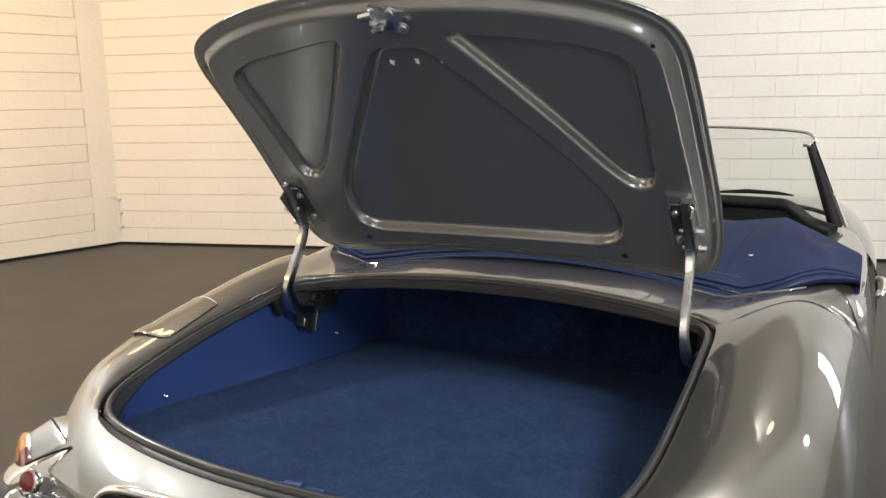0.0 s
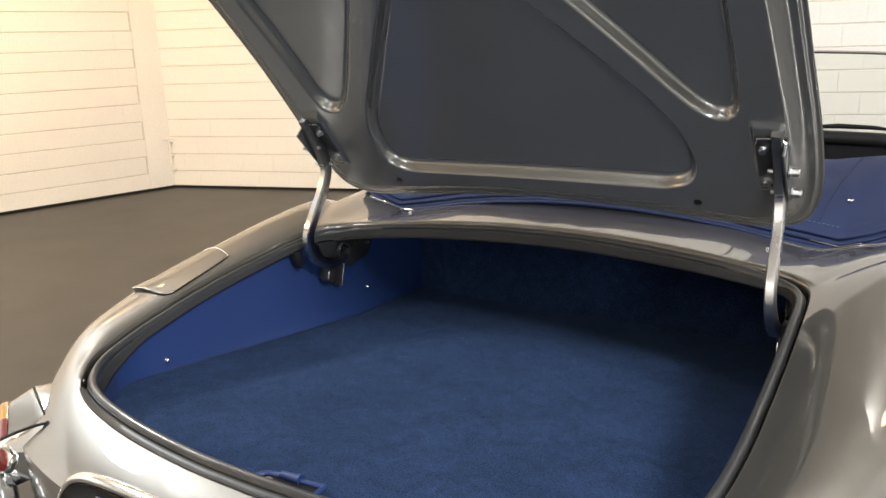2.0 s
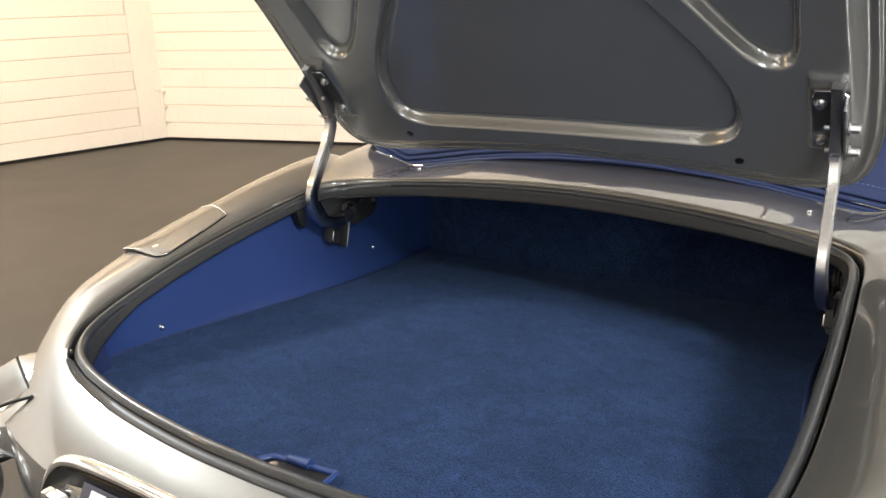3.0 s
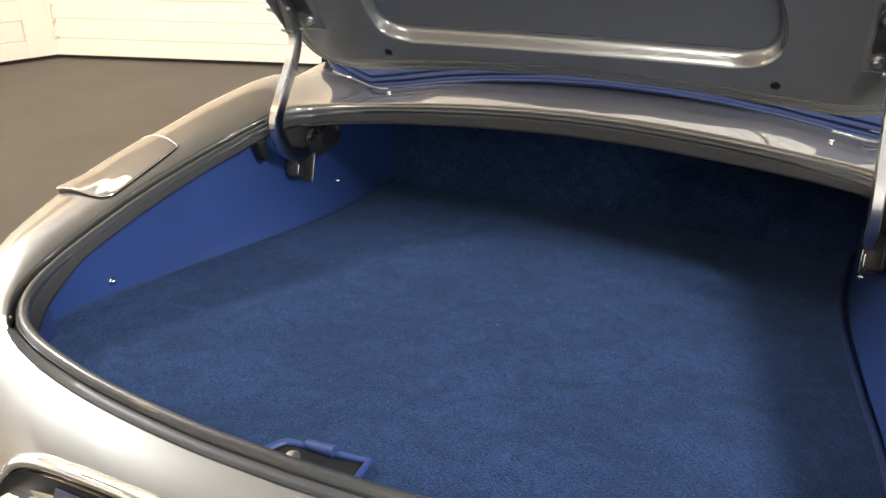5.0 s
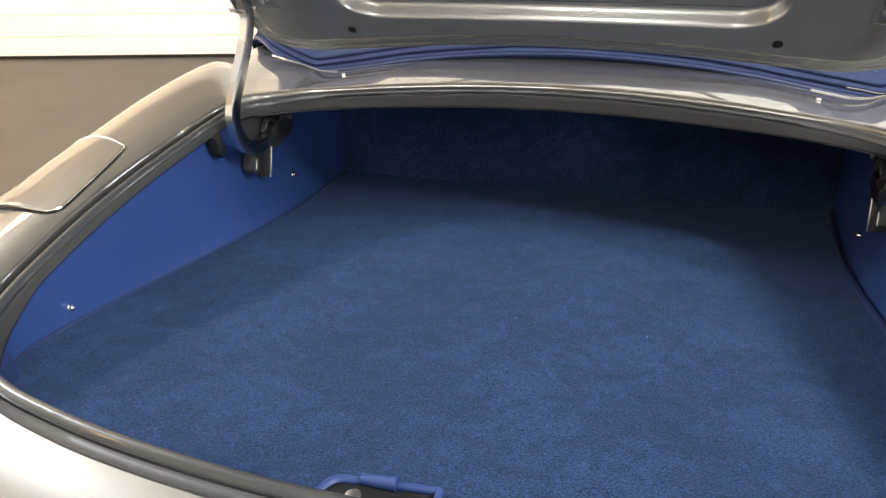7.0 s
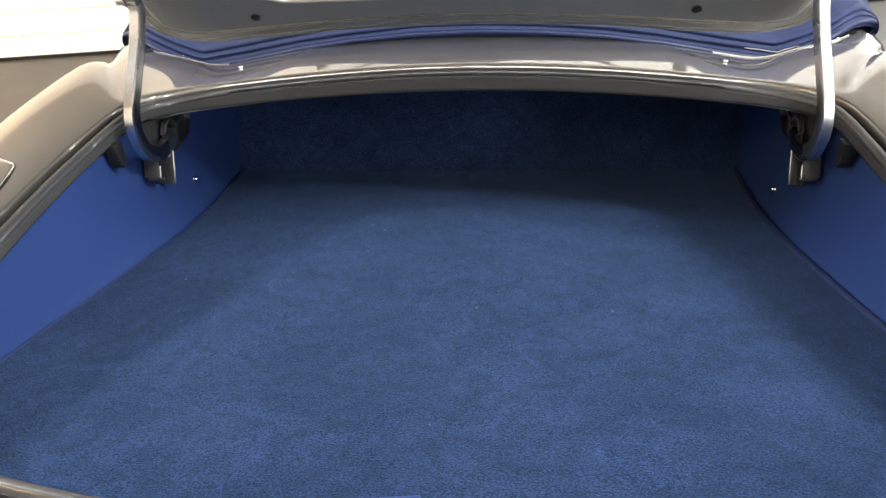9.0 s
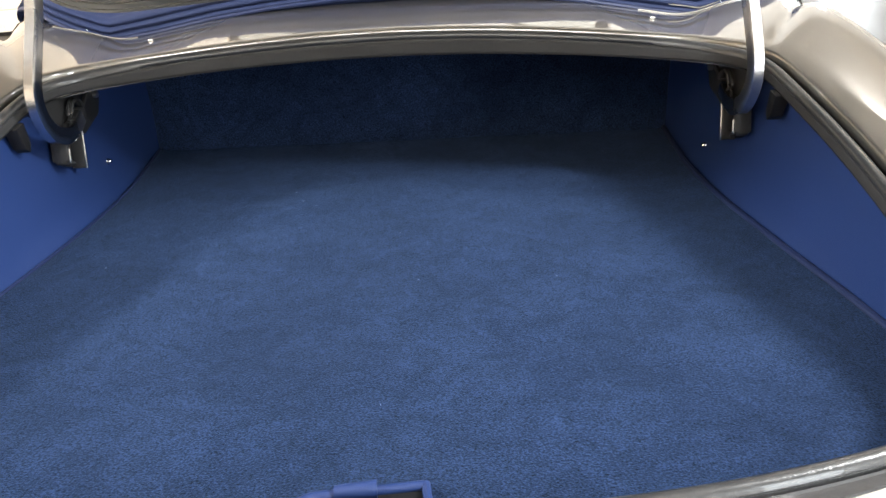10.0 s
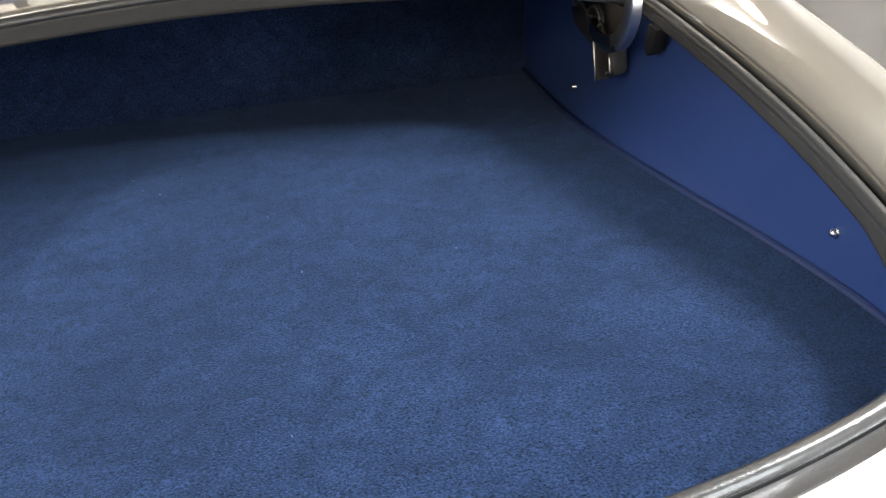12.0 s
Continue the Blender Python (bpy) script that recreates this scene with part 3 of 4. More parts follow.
for side in (-1, 1):
    # goose-neck arm from the lid bracket down into the boot
    arm = [(0.508, -0.150, 1.055), (0.508, -0.128, 1.022), (0.508, -0.106, 0.985), (0.508, -0.090, 0.950), (0.509, -0.087, 0.922), (0.511, -0.105, 0.878), (0.513, -0.135, 0.830), (0.515, -0.155, 0.790), (0.517, -0.152, 0.755), (0.519, -0.128, 0.722), (0.521, -0.092, 0.703), (0.523, -0.055, 0.700), (0.524, -0.02, 0.71)]
    arm = [(x - 0.008, y, z) for x, y, z in arm]
    pts = [Vector((side * x, y, z)) for x, y, z in spline(arm, 4)]
    hinge_arm = part("hinge_arm", bar(pts[12:], 0.017, 0.026), STEEL, car, "bright steel goose-neck hinge arm")
    part("arm_end", bar(pts[:14], 0.018, 0.026), WORN_STEEL, hinge_arm, "worn grey upper end of the arm")
    m = lid_frame(side * 0.489, 0.180, -0.0275)
    bracket = part("hinge_bracket", box(0.052, 0.125, 0.005, m, 0.002), DARK_STEEL, boot_lid, "dark painted hinge bracket")
    part("bracket_flange", box(0.005, 0.118, 0.034, m @ Matrix.Translation((side * 0.0235, -0.002, 0.017)), 0.002), WORN_STEEL, bracket, "worn grey upturned flange")
    rim = [(-0.024, 0.050), (-0.021, 0.0615), (0.016, 0.0625), (0.0235, 0.0565), (0.0255, 0.046), (0.0260, 0.020)]
    rim = [m @ Vector((side * x, y, 0.003 + (0.030 * max(0.0, (0.062 - y)) / 0.042 if x > 0.017 else 0.0))) for x, y in rim]
    part("bracket_edge", tube(rim, 0.0014, 6), STEEL, bracket, "worn bright edge")
    across = Matrix.Rotation(radians(90), 4, "Y")
    for y in (0.036, -0.048):
        bm = disc(0.0065, 0.009, m @ Matrix.Translation((-side * 0.014, y, 0.007)), 6, bevel=0.001)
        disc(0.0095, 0.002, m @ Matrix.Translation((-side * 0.014, y, 0.0035)), 16, bm)
        part("bolt", bm, STEEL, bracket, "bright hexagon bolt")
    for y in (0.004, -0.052):
        bm = disc(0.0078, 0.013, m @ Matrix.Translation((side * 0.037, y, 0.022)) @ across, 6, bevel=0.001)
        disc(0.0105, 0.003, m @ Matrix.Translation((side * 0.029, y, 0.022)) @ across, 16, bm)
        part("bolt", bm, STEEL, bracket, "bright hexagon bolt")
        part("bolt_end", disc(0.004, 0.008, m @ Matrix.Translation((-side * 0.002, y, 0.022)) @ across, 10, bevel=0.001), STEEL, bracket, "bright bolt end")

    # hinge mount under the deck: side plate, channel, pivot, rubber stop
    def plate(poly, x0, x1):
        bm = bmesh.new()
        a = [bm.verts.new((side * x0, y, z)) for y, z in poly]
        b = [bm.verts.new((side * x1, y, z)) for y, z in poly]
        bm.faces.new(a), bm.faces.new(b)
        for i in range(len(poly)):
            bm.faces.new([a[i], a[i - 1], b[i - 1], b[i]])
        bmesh.ops.bevel(bm, geom=list(bm.edges), offset=0.002, segments=2, affect="EDGES", profile=0.5)
        return bm
    mount = part("hinge_mount", plate([(-0.10, 0.752), (0.108, 0.742), (0.106, 0.705), (0.088, 0.680), (0.02, 0.668), (-0.03, 0.688), (-0.08, 0.712)], 0.530, 0.538), DARK_STEEL, car, "dark painted hinge mount under the deck")
    part("channel_web", plate([(-0.0770, 0.712), (-0.0281, 0.690), (-0.0430, 0.634), (-0.0675, 0.644), (-0.0934, 0.661)], 0.534, 0.541), DARK_STEEL, mount)
    part("channel_flange", plate([(-0.0308, 0.690), (-0.0254, 0.688), (-0.0403, 0.630), (-0.0458, 0.632)], 0.514, 0.536), DARK_STEEL, mount)
    part("channel_flange", plate([(-0.0784, 0.712), (-0.0730, 0.710), (-0.0893, 0.658), (-0.0947, 0.662)], 0.514, 0.536), DARK_STEEL, mount)
    part("channel_foot", plate([(-0.0947, 0.664), (-0.0662, 0.652), (-0.0648, 0.645), (-0.0934, 0.656)], 0.517, 0.536), DARK_STEEL, mount)
    part("worn_edge", plate([(-0.0294, 0.690), (-0.0267, 0.688), (-0.0417, 0.630), (-0.0444, 0.631)], 0.5115, 0.515), STEEL, mount, "worn bright edge")
    part("worn_edge", plate([(-0.0866, 0.682), (-0.0838, 0.680), (-0.0906, 0.658), (-0.0934, 0.660)], 0.5115, 0.515), STEEL, mount, "worn bright edge")
    m = Matrix.Translation((side * 0.522, -0.015, 0.712)) @ Matrix.Rotation(radians(90), 4, "Y")
    part("pivot", disc(0.012, 0.026, m, 18, bevel=0.002), DARK_STEEL, mount)
    pts = [Vector((side * 0.514, -0.02 + 0.020 * math.cos(a), 0.718 + 0.020 * math.sin(a))) + Vector((side * 0.0025 * a / 3, 0, 0)) for a in np.linspace(0, 4 * math.pi, 40)]
    part("spring", tube(pts, 0.0032, 6), DARK_STEEL, mount, "dark coil spring")
    part("spring_leg", tube([Vector((side * 0.518, 0.0, 0.718)), Vector((side * 0.520, 0.05, 0.735)), Vector((side * 0.52, 0.09, 0.738))], 0.004, 6), DARK_STEEL, mount)
    part("bolt", disc(0.006, 0.008, Matrix.Translation((side * 0.527, 0.085, 0.715)) @ Matrix.Rotation(radians(90), 4, "Y"), 6, bevel=0.001), STEEL, mount, "small bright bolt")
    part("stop_block", plate([(-0.1804, 0.745), (-0.1564, 0.748), (-0.1516, 0.715), (-0.1600, 0.703), (-0.1696, 0.712)], 0.532, 0.552), BLACK, car, "black rubber stop below the rim")

# ---- deck, hood, cockpit ----
for side in (-1, 1):
    for x, y in ((0.442, 0.165), (0.600, 0.282)):
        p = on_body(side * x, y, 0.0)
        bm = disc(0.0045, 0.004, Matrix.Translation(p + Vector((0, 0, 0.002))), 12, bevel=0.0012)
        part("hood_stud", bm, CHROME, car, "tiny chrome hood stud on the deck")

HOODX = 0.808


def body_top(x):
    """Height of the deck and haunches under the hood."""
    return float(np.interp(abs(x), (0, 0.12, 0.24, 0.35, 0.46, 0.56, 0.62, 0.68, 0.73, 0.78, 0.81), (0.821, 0.817, 0.807, 0.792, 0.771, 0.756, 0.776, 0.803, 0.808, 0.795, 0.782)))


# rolled folds of the rear edge: back and up from the edge
ROLL = spline([(0, 0), (-0.006, 0.007), (-0.002, 0.013), (0.002, 0.0145), (-0.003, 0.021), (0.003, 0.028), (0.0075, 0.0295), (0.003, 0.036), (0.010, 0.045), (0.026, 0.050)], 3)


def hood(x, s):
    """The folded hood's cover: s from its rear edge (0) over the rolled folds (0.2) and the ridge (1) to its front foot (1.3)."""
    a = abs(x)
    yr = float(np.interp(a, (0, 0.30, 0.46, 0.60, 0.67, 0.74, 0.81), (0.262, 0.268, 0.276, 0.280, 0.292, 0.372, 0.475)))
    zr = body_top(x) + 0.004 + float(np.interp(a, (0, 0.66, 0.73, 0.81), (0, 0, 0.0, 0.004)))
    yt = 0.78 - 0.16 * (a / HOODX) ** 4
    zt = float(np.interp(a, (0, 0.35, 0.48, 0.56, 0.615, 0.677, 0.735, 0.81), (0.888, 0.886, 0.886, 0.899, 0.908, 0.884, 0.862, 0.835)))
    tall = float(np.interp(a, (0, 0.6, 0.74, 0.81), (0.78, 0.85, 0.7, 0.3))) * (1 + 0.25 * noise.noise(Vector((x * 4, 0, 2))))
    k = min(1.0, s / 0.2) * (len(ROLL) - 1)
    i = min(int(k), len(ROLL) - 2)
    dy, dz = ROLL[i] + (ROLL[i + 1] - ROLL[i]) * (k - i)
    slack = 0.0025 * noise.noise(Vector((x * 9, k * 0.5, 4)))
    y0, z0 = yr + dy, zr + dz * tall + slack * min(1.0, k / 6)
    if s <= 0.2:
        return Vector((x, y0, z0))
    if s <= 1:
        q = (s - 0.2) / 0.8
        bulge = math.sin(q * math.pi / 2) ** 0.9
        ridge = 0.010 * math.exp(-((a - 0.63 - 0.13 * (1 - q)) / 0.014) ** 2) + 0.004 * math.exp(-((a - 0.50 - 0.06 * (1 - q)) / 0.008) ** 2)
        pleat = ridge + 0.005 * math.sin(30 * x - 6 * q) + 0.008 * noise.noise(Vector((x * 7, q * 3, 7)))
        return Vector((x, y0 + (yt - y0) * q, z0 + (zt - z0) * bulge + pleat * math.sin(math.pi * q)))
    q = (s - 1) / 0.3
    return Vector((x * (1 - 0.03 * q), yt + 0.05 * math.sin(q * 1.6), zt - 0.14 * q ** 1.5))


def hood_row(s):
    row = [hood(x, s) for x in xs]
    for end, sx in ((0, -1), (-1, 1)):
        p = row[end]
        lip = [p + Vector((sx * 0.008, 0, -0.008)), p + Vector((sx * 0.009, 0, -0.020)), p + Vector((sx * 0.002, 0, -0.032)), p + Vector((-sx * 0.015, 0, -0.045))]
        row = (lip[::-1] + row) if sx < 0 else (row + lip)
    return row


rows = []
xs = np.linspace(-HOODX, HOODX, 110)
for s in list(np.linspace(0, 0.2, 26)) + list(np.linspace(0.225, 1.3, 38)):
    rows.append(hood_row(s))
rows.insert(0, [p + Vector((0, 0.008, -0.012)) for p in hood_row(0)])
hood_cover = part("folded_hood", grid(rows), CLOTH, car, "folded blue canvas hood under its cover", sharp=80)
part("hood_piping", tube([hood(x, 0) + Vector((0, -0.002, 0.001)) for x in xs], 0.0045, 8), VINYL_DARK, hood_cover, "dark blue piped edge")
for x in (0.20, 0.34, 0.50, -0.20, -0.34, -0.50):
    part("seam", tube([hood(x + 0.05 * s, s) + Vector((0, 0, 0.0006)) for s in np.linspace(0.22, 0.98, 20)], 0.0013, 6), CLOTH, hood_cover)
# stitching along the rear edge
bm = bmesh.new()
for i in range(120):
    x = -0.55 + 1.10 * i / 119
    p = hood(x, 0.215)
    box(0.005, 0.0010, 0.0010, Matrix.Translation(p + Vector((0, 0, 0.001))), 0, bm)
tagged(part("stitching", bm, THREAD, hood_cover, "pale stitching along the hood's edge"), kind="stuff")
for x in (-0.56, 0.56):
    p = hood(x, 0.40)
    part("press_stud", disc(0.007, 0.006, Matrix.Translation(p + Vector((0, -0.002, 0.003))), 14, bevel=0.002), CHROME, hood_cover, "chrome press stud")
for side in (-1, 1):
    pts = [on_body(side * x, hood(x, 0).y - 0.012, 0.001) for x in (np.linspace(0.44, 0.70, 30) if side > 0 else np.linspace(0.50, 0.66, 16))]
    part("chrome_beading", tube(pts, 0.0016 if side > 0 else 0.0009, 8), CHROME, car, "chrome beading below the hood's edge")
    if side < 0:
        continue
    pts = [hood(side * x, 0.075) + Vector((0, -0.0015, 0.001)) for x in np.linspace(0.50, 0.60, 14)]
    part("chrome_strip", tube(pts, [0.0006] + [0.0016] * 12 + [0.0006], 8), CHROME, hood_cover, "short chrome strip on the hood's edge")

# forward body: haunches, doors, scuttle and bonnet
EDGE = [p for p in outer[:NR // 2] if p[0] >= 0.545 and p[1] > 0.2 and p[2] > 0.44]
for side in (-1, 1):
    rows = []
    count = len(EDGE)
    for y in [0.372, 0.40, 0.44] + list(np.linspace(0.5, 1.46, 20)):
        w = 0.865 - 0.01 * max(0, y - 0.9)
        top = 0.748
        crest = 0.812 - 0.03 * max(0.0, y - 0.35)
        row = [(0.55, top - 0.01), (0.56, top), (0.60, top + 0.012), (0.65, (top + crest) / 2 + 0.004)]
        row += [(0.69 + (w - 0.69) * math.sin(a), crest - 0.34 * (1 - math.cos(a)) ** 1.6) for a in np.linspace(0.1, math.pi / 2, 10)]
        row = np.array(row)
        way = np.concatenate([[0], np.cumsum(np.hypot(*np.diff(row, axis=0).T))])
        at = np.linspace(0, way[-1], count)
        f = min(1.0, (y - 0.372) / 0.12)
        f = f * f * (3 - 2 * f)
        mix = [(e[0] + (np.interp(q, way, row[:, 0]) - e[0]) * f, e[2] + (np.interp(q, way, row[:, 1]) - e[2]) * f) for e, q in zip(EDGE, at)]
        mix = [(0.545, top - 0.12)] + mix + [(w * 0.985, 0.3), (w * 0.93, 0.2)]
        rows.append([Vector((side * x, y, z)) for x, z in mix])
    door = part("door", grid(rows), PAINT, car, sharp=60)
    h = part("door_handle", tube(spline([(side * 0.858, 0.78, 0.690), (side * 0.878, 0.80, 0.695), (side * 0.882, 0.87, 0.70), (side * 0.878, 0.94, 0.702), (side * 0.858, 0.96, 0.70)], 4), [0.008] * 17, 8), CHROME, door, "chrome door handle")
    part("push_button", disc(0.012, 0.02, Matrix.Translation((side * 0.868, 0.78, 0.692)) @ Matrix.Rotation(radians(90), 4, "Y"), 14, bevel=0.003), CHROME, h)
rows = []
for y in np.linspace(1.46, 3.35, 30):
    q = (y - 1.46) / 1.89
    w = 0.875 - 0.22 * q ** 2.2
    top = 0.815 + 0.03 * math.sin(q * 2.2) - 0.24 * q ** 2.5
    row = []
    for a in np.linspace(-math.pi / 2, math.pi / 2, 41):
        sx, cz = math.sin(a), math.cos(a)
        fx = math.copysign(abs(sx) ** 0.8, sx)
        wing = 0.05 * math.exp(-((abs(fx) - 0.78) / 0.16) ** 2) * math.sin(min(1, q * 1.5) * math.pi) ** 0.5
        bulge = 0.03 * math.exp(-(fx / 0.22) ** 4)
        row.append(Vector((w * fx, y, 0.32 + (top - 0.32) * cz ** 0.28 + (wing + bulge) * (cz ** 0.3))))
    rows.append(row)
part("bonnet", grid(rows), PAINT, car, sharp=60)

# cockpit: dash roll and trim, screen, wipers
dash_half = [(0.72, 1.27, 0.792), (0.675, 1.295, 0.803), (0.64, 1.305, 0.815), (0.60, 1.315, 0.845), (0.565, 1.32, 0.866), (0.52, 1.325, 0.872), (0.3, 1.35, 0.874), (0, 1.37, 0.876)]
path = [(-x, y, z) for x, y, z in dash_half[:-1]] + dash_half[::-1]
dash = part("dashboard", tube([Vector(p) for p in spline(path, 6)], 0.028, 12, squash=0.8), BLACK, car, "black padded dashboard roll")
rows = [[Vector((p[0], p[1] - 0.01 + 0.02 * s, p[2] - 0.02 - 0.32 * s)) for p in spline(path, 3)] for s in (0, 0.3, 1)]
part("dash_panel", grid(rows), BLACK, dash)
rows = [[Vector((p[0], p[1] + 0.28 * s, p[2] + 0.012 - (0.07 + max(0, abs(p[0]) - 0.5) * 0.1) * s)) for p in spline(path, 3)] for s in (0, 0.3, 1)]
part("scuttle_top", grid(rows), BLACK, dash)
bm = box(1.16, 1.0, 0.02, Matrix.Translation((0, 0.88, 0.30)), 0.004)
part("cockpit_floor", bm, BLACK, car)
bm = box(1.5, 3.9, 0.02, Matrix.Translation((0, 1.1, 0.21)), 0.004)
part("underbody", bm, BLACK, car)

top = [(-0.646, 1.380, 1.084), (-0.634, 1.385, 1.103), (-0.60, 1.405, 1.118), (-0.5, 1.44, 1.127), (-0.3, 1.49, 1.134), (0, 1.52, 1.138), (0.3, 1.49, 1.134), (0.5, 1.44, 1.127), (0.60, 1.405, 1.118), (0.634, 1.385, 1.103), (0.646, 1.380, 1.084)]
foot = [(-0.738, 1.40, 0.80), (-0.725, 1.43, 0.81), (-0.69, 1.50, 0.825), (-0.58, 1.58, 0.84), (-0.34, 1.66, 0.85), (0, 1.70, 0.853), (0.34, 1.66, 0.85), (0.58, 1.58, 0.84), (0.69, 1.50, 0.825), (0.725, 1.43, 0.81), (0.738, 1.40, 0.80)]
T, F = spline(top, 5), spline(foot, 5)
rows = [[Vector(a + (b - a) * s) for a, b in zip(F, T)] for s in np.linspace(0, 1, 6)]
screen = part("windscreen", grid(rows), GLASS, car, "clear curved windscreen glass", sharp=80)
screen.visible_shadow = False
part("top_rail", tube([Vector(p) + Vector((0, -0.002, 0.006)) for p in T], 0.0065, 10, squash=0.8), CHROME, screen, "chrome top rail")
part("bottom_rail", tube([Vector(p) + Vector((0, 0, -0.006)) for p in F], 0.008, 10), BLACK, screen, "black rubber foot")
for side in (-1, 1):
    a, b = Vector((side * 0.622, 1.378, 1.082)), Vector((side * 0.725, 1.40, 0.79))
    part("screen_pillar", tube([a + (b - a) * s for s in np.linspace(0, 1, 8)], [0.012, 0.015, 0.017, 0.019, 0.021, 0.023, 0.025, 0.027], 10), BLACK, screen, "black trimmed screen pillar")
    part("pillar_strip", tube([a + (b - a) * s + Vector((side * 0.020 + side * 0.012 * s, 0.004, 0)) for s in np.linspace(-0.04, 1, 8)], 0.006, 8), CHROME, screen, "chrome pillar edge")
    part("pillar_catch", box(0.028, 0.016, 0.016, Matrix.Translation(a + Vector((-side * 0.008, -0.008, 0.0))), 0.004), CHROME, screen, "chrome catch on the pillar")
    part("door_catch", tube([Vector((side * 0.60, 1.16, 0.80)), Vector((side * 0.64, 1.15, 0.802)), Vector((side * 0.69, 1.14, 0.79))], 0.008, 8), CHROME, door, "chrome catch by the door")
    cx = 0.40 if side > 0 else -0.24
    part("wiper", tube([Vector((cx - 0.16, 1.665, 0.868)), Vector((cx - 0.02, 1.655, 0.878)), Vector((cx + 0.10, 1.64, 0.876)), Vector((cx + 0.16, 1.62, 0.871))], [0.004, 0.010, 0.008, 0.004], 6), BLACK, car, "slim dark wiper at the foot of the screen")

# fuel filler flap on the left haunch
FIL = [(-0.605, -0.330), (-0.625, -0.305), (-0.70, -0.287), (-0.742, -0.292), (-0.748, -0.33), (-0.722, -0.44), (-0.70, -0.495), (-0.665, -0.507), (-0.61, -0.505), (-0.590, -0.492), (-0.588, -0.46)]
fil = spline(FIL, 5, closed=True)
fc = np.mean(np.array(fil), 0)


def flap(scale, lift):
    out = []
    for p in fil:
        x, y = fc + (p - fc) * scale
        rear = max(0.0, (-y - 0.44) / 0.06) * max(0.0, (-x - 0.62) / 0.06)
        out.append(on_body(x, y, lift + (0.006 * min(1.0, rear) if lift > 0.002 else 0)))
    return out


bm = grid([flap(1.035, 0.0008), flap(0.9, 0.0008)], False, True)
filler = part("filler_gap", bm, BLACK, car, "dark gap round the fuel flap")
rows = [flap(1.0, 0.0004), flap(1.0, 0.0022), flap(0.985, 0.0030)] + [flap(s, 0.0030) for s in np.linspace(0.93, 0.02, 12)]
part("filler_flap", grid(rows, False, True), PAINT, filler, "grey painted fuel flap standing slightly proud", sharp=50)
part("flap_edge", tube([Vector(p) for p in flap(1.004, 0.0024)], 0.0011, 6, closed=True), CHROME, filler, "bright worn edge")

# tail: number plate housing, bumper quarters, lamps
SUR = [(-0.352, -0.925, 0.46), (-0.350, -0.920, 0.53), (-0.338, -0.912, 0.573), (-0.302, -0.906, 0.603), (-0.2, -0.910, 0.617), (0, -0.916, 0.622), (0.2, -0.910, 0.617), (0.302, -0.906, 0.603), (0.338, -0.912, 0.573), (0.350, -0.920, 0.53), (0.352, -0.925, 0.46)]
sur = [(x * 0.96, y - 0.009, z + 0.006) for x, y, z in spline(SUR, 6)]
part("plate_surround", tube([Vector(p) for p in sur], 0.0095, 14), CHROME, car, "chrome moulding round the number plate")
bm = bmesh.new()
bm.faces.new([bm.verts.new(Vector(p) + Vector((0, -0.012, -0.004))) for p in sur])
housing = part("plate_housing", bm, BLACK, car, "black number plate recess")
m = Matrix.Translation((0, -0.957, 0.560)) @ Matrix.Rotation(radians(60), 4, "X")
plate_ob = part("number_plate", box(0.46, 0.11, 0.006, m, 0.002), NAVY, car, "dark blue number plate with plain white bars")
for i in range(7):
    part("bar", box(0.028 if i != 2 else 0.012, 0.080, 0.002, m @ Matrix.Translation((-0.195 + i * 0.064, 0.009, 0.004)), 0.0006), WHITE, plate_ob)
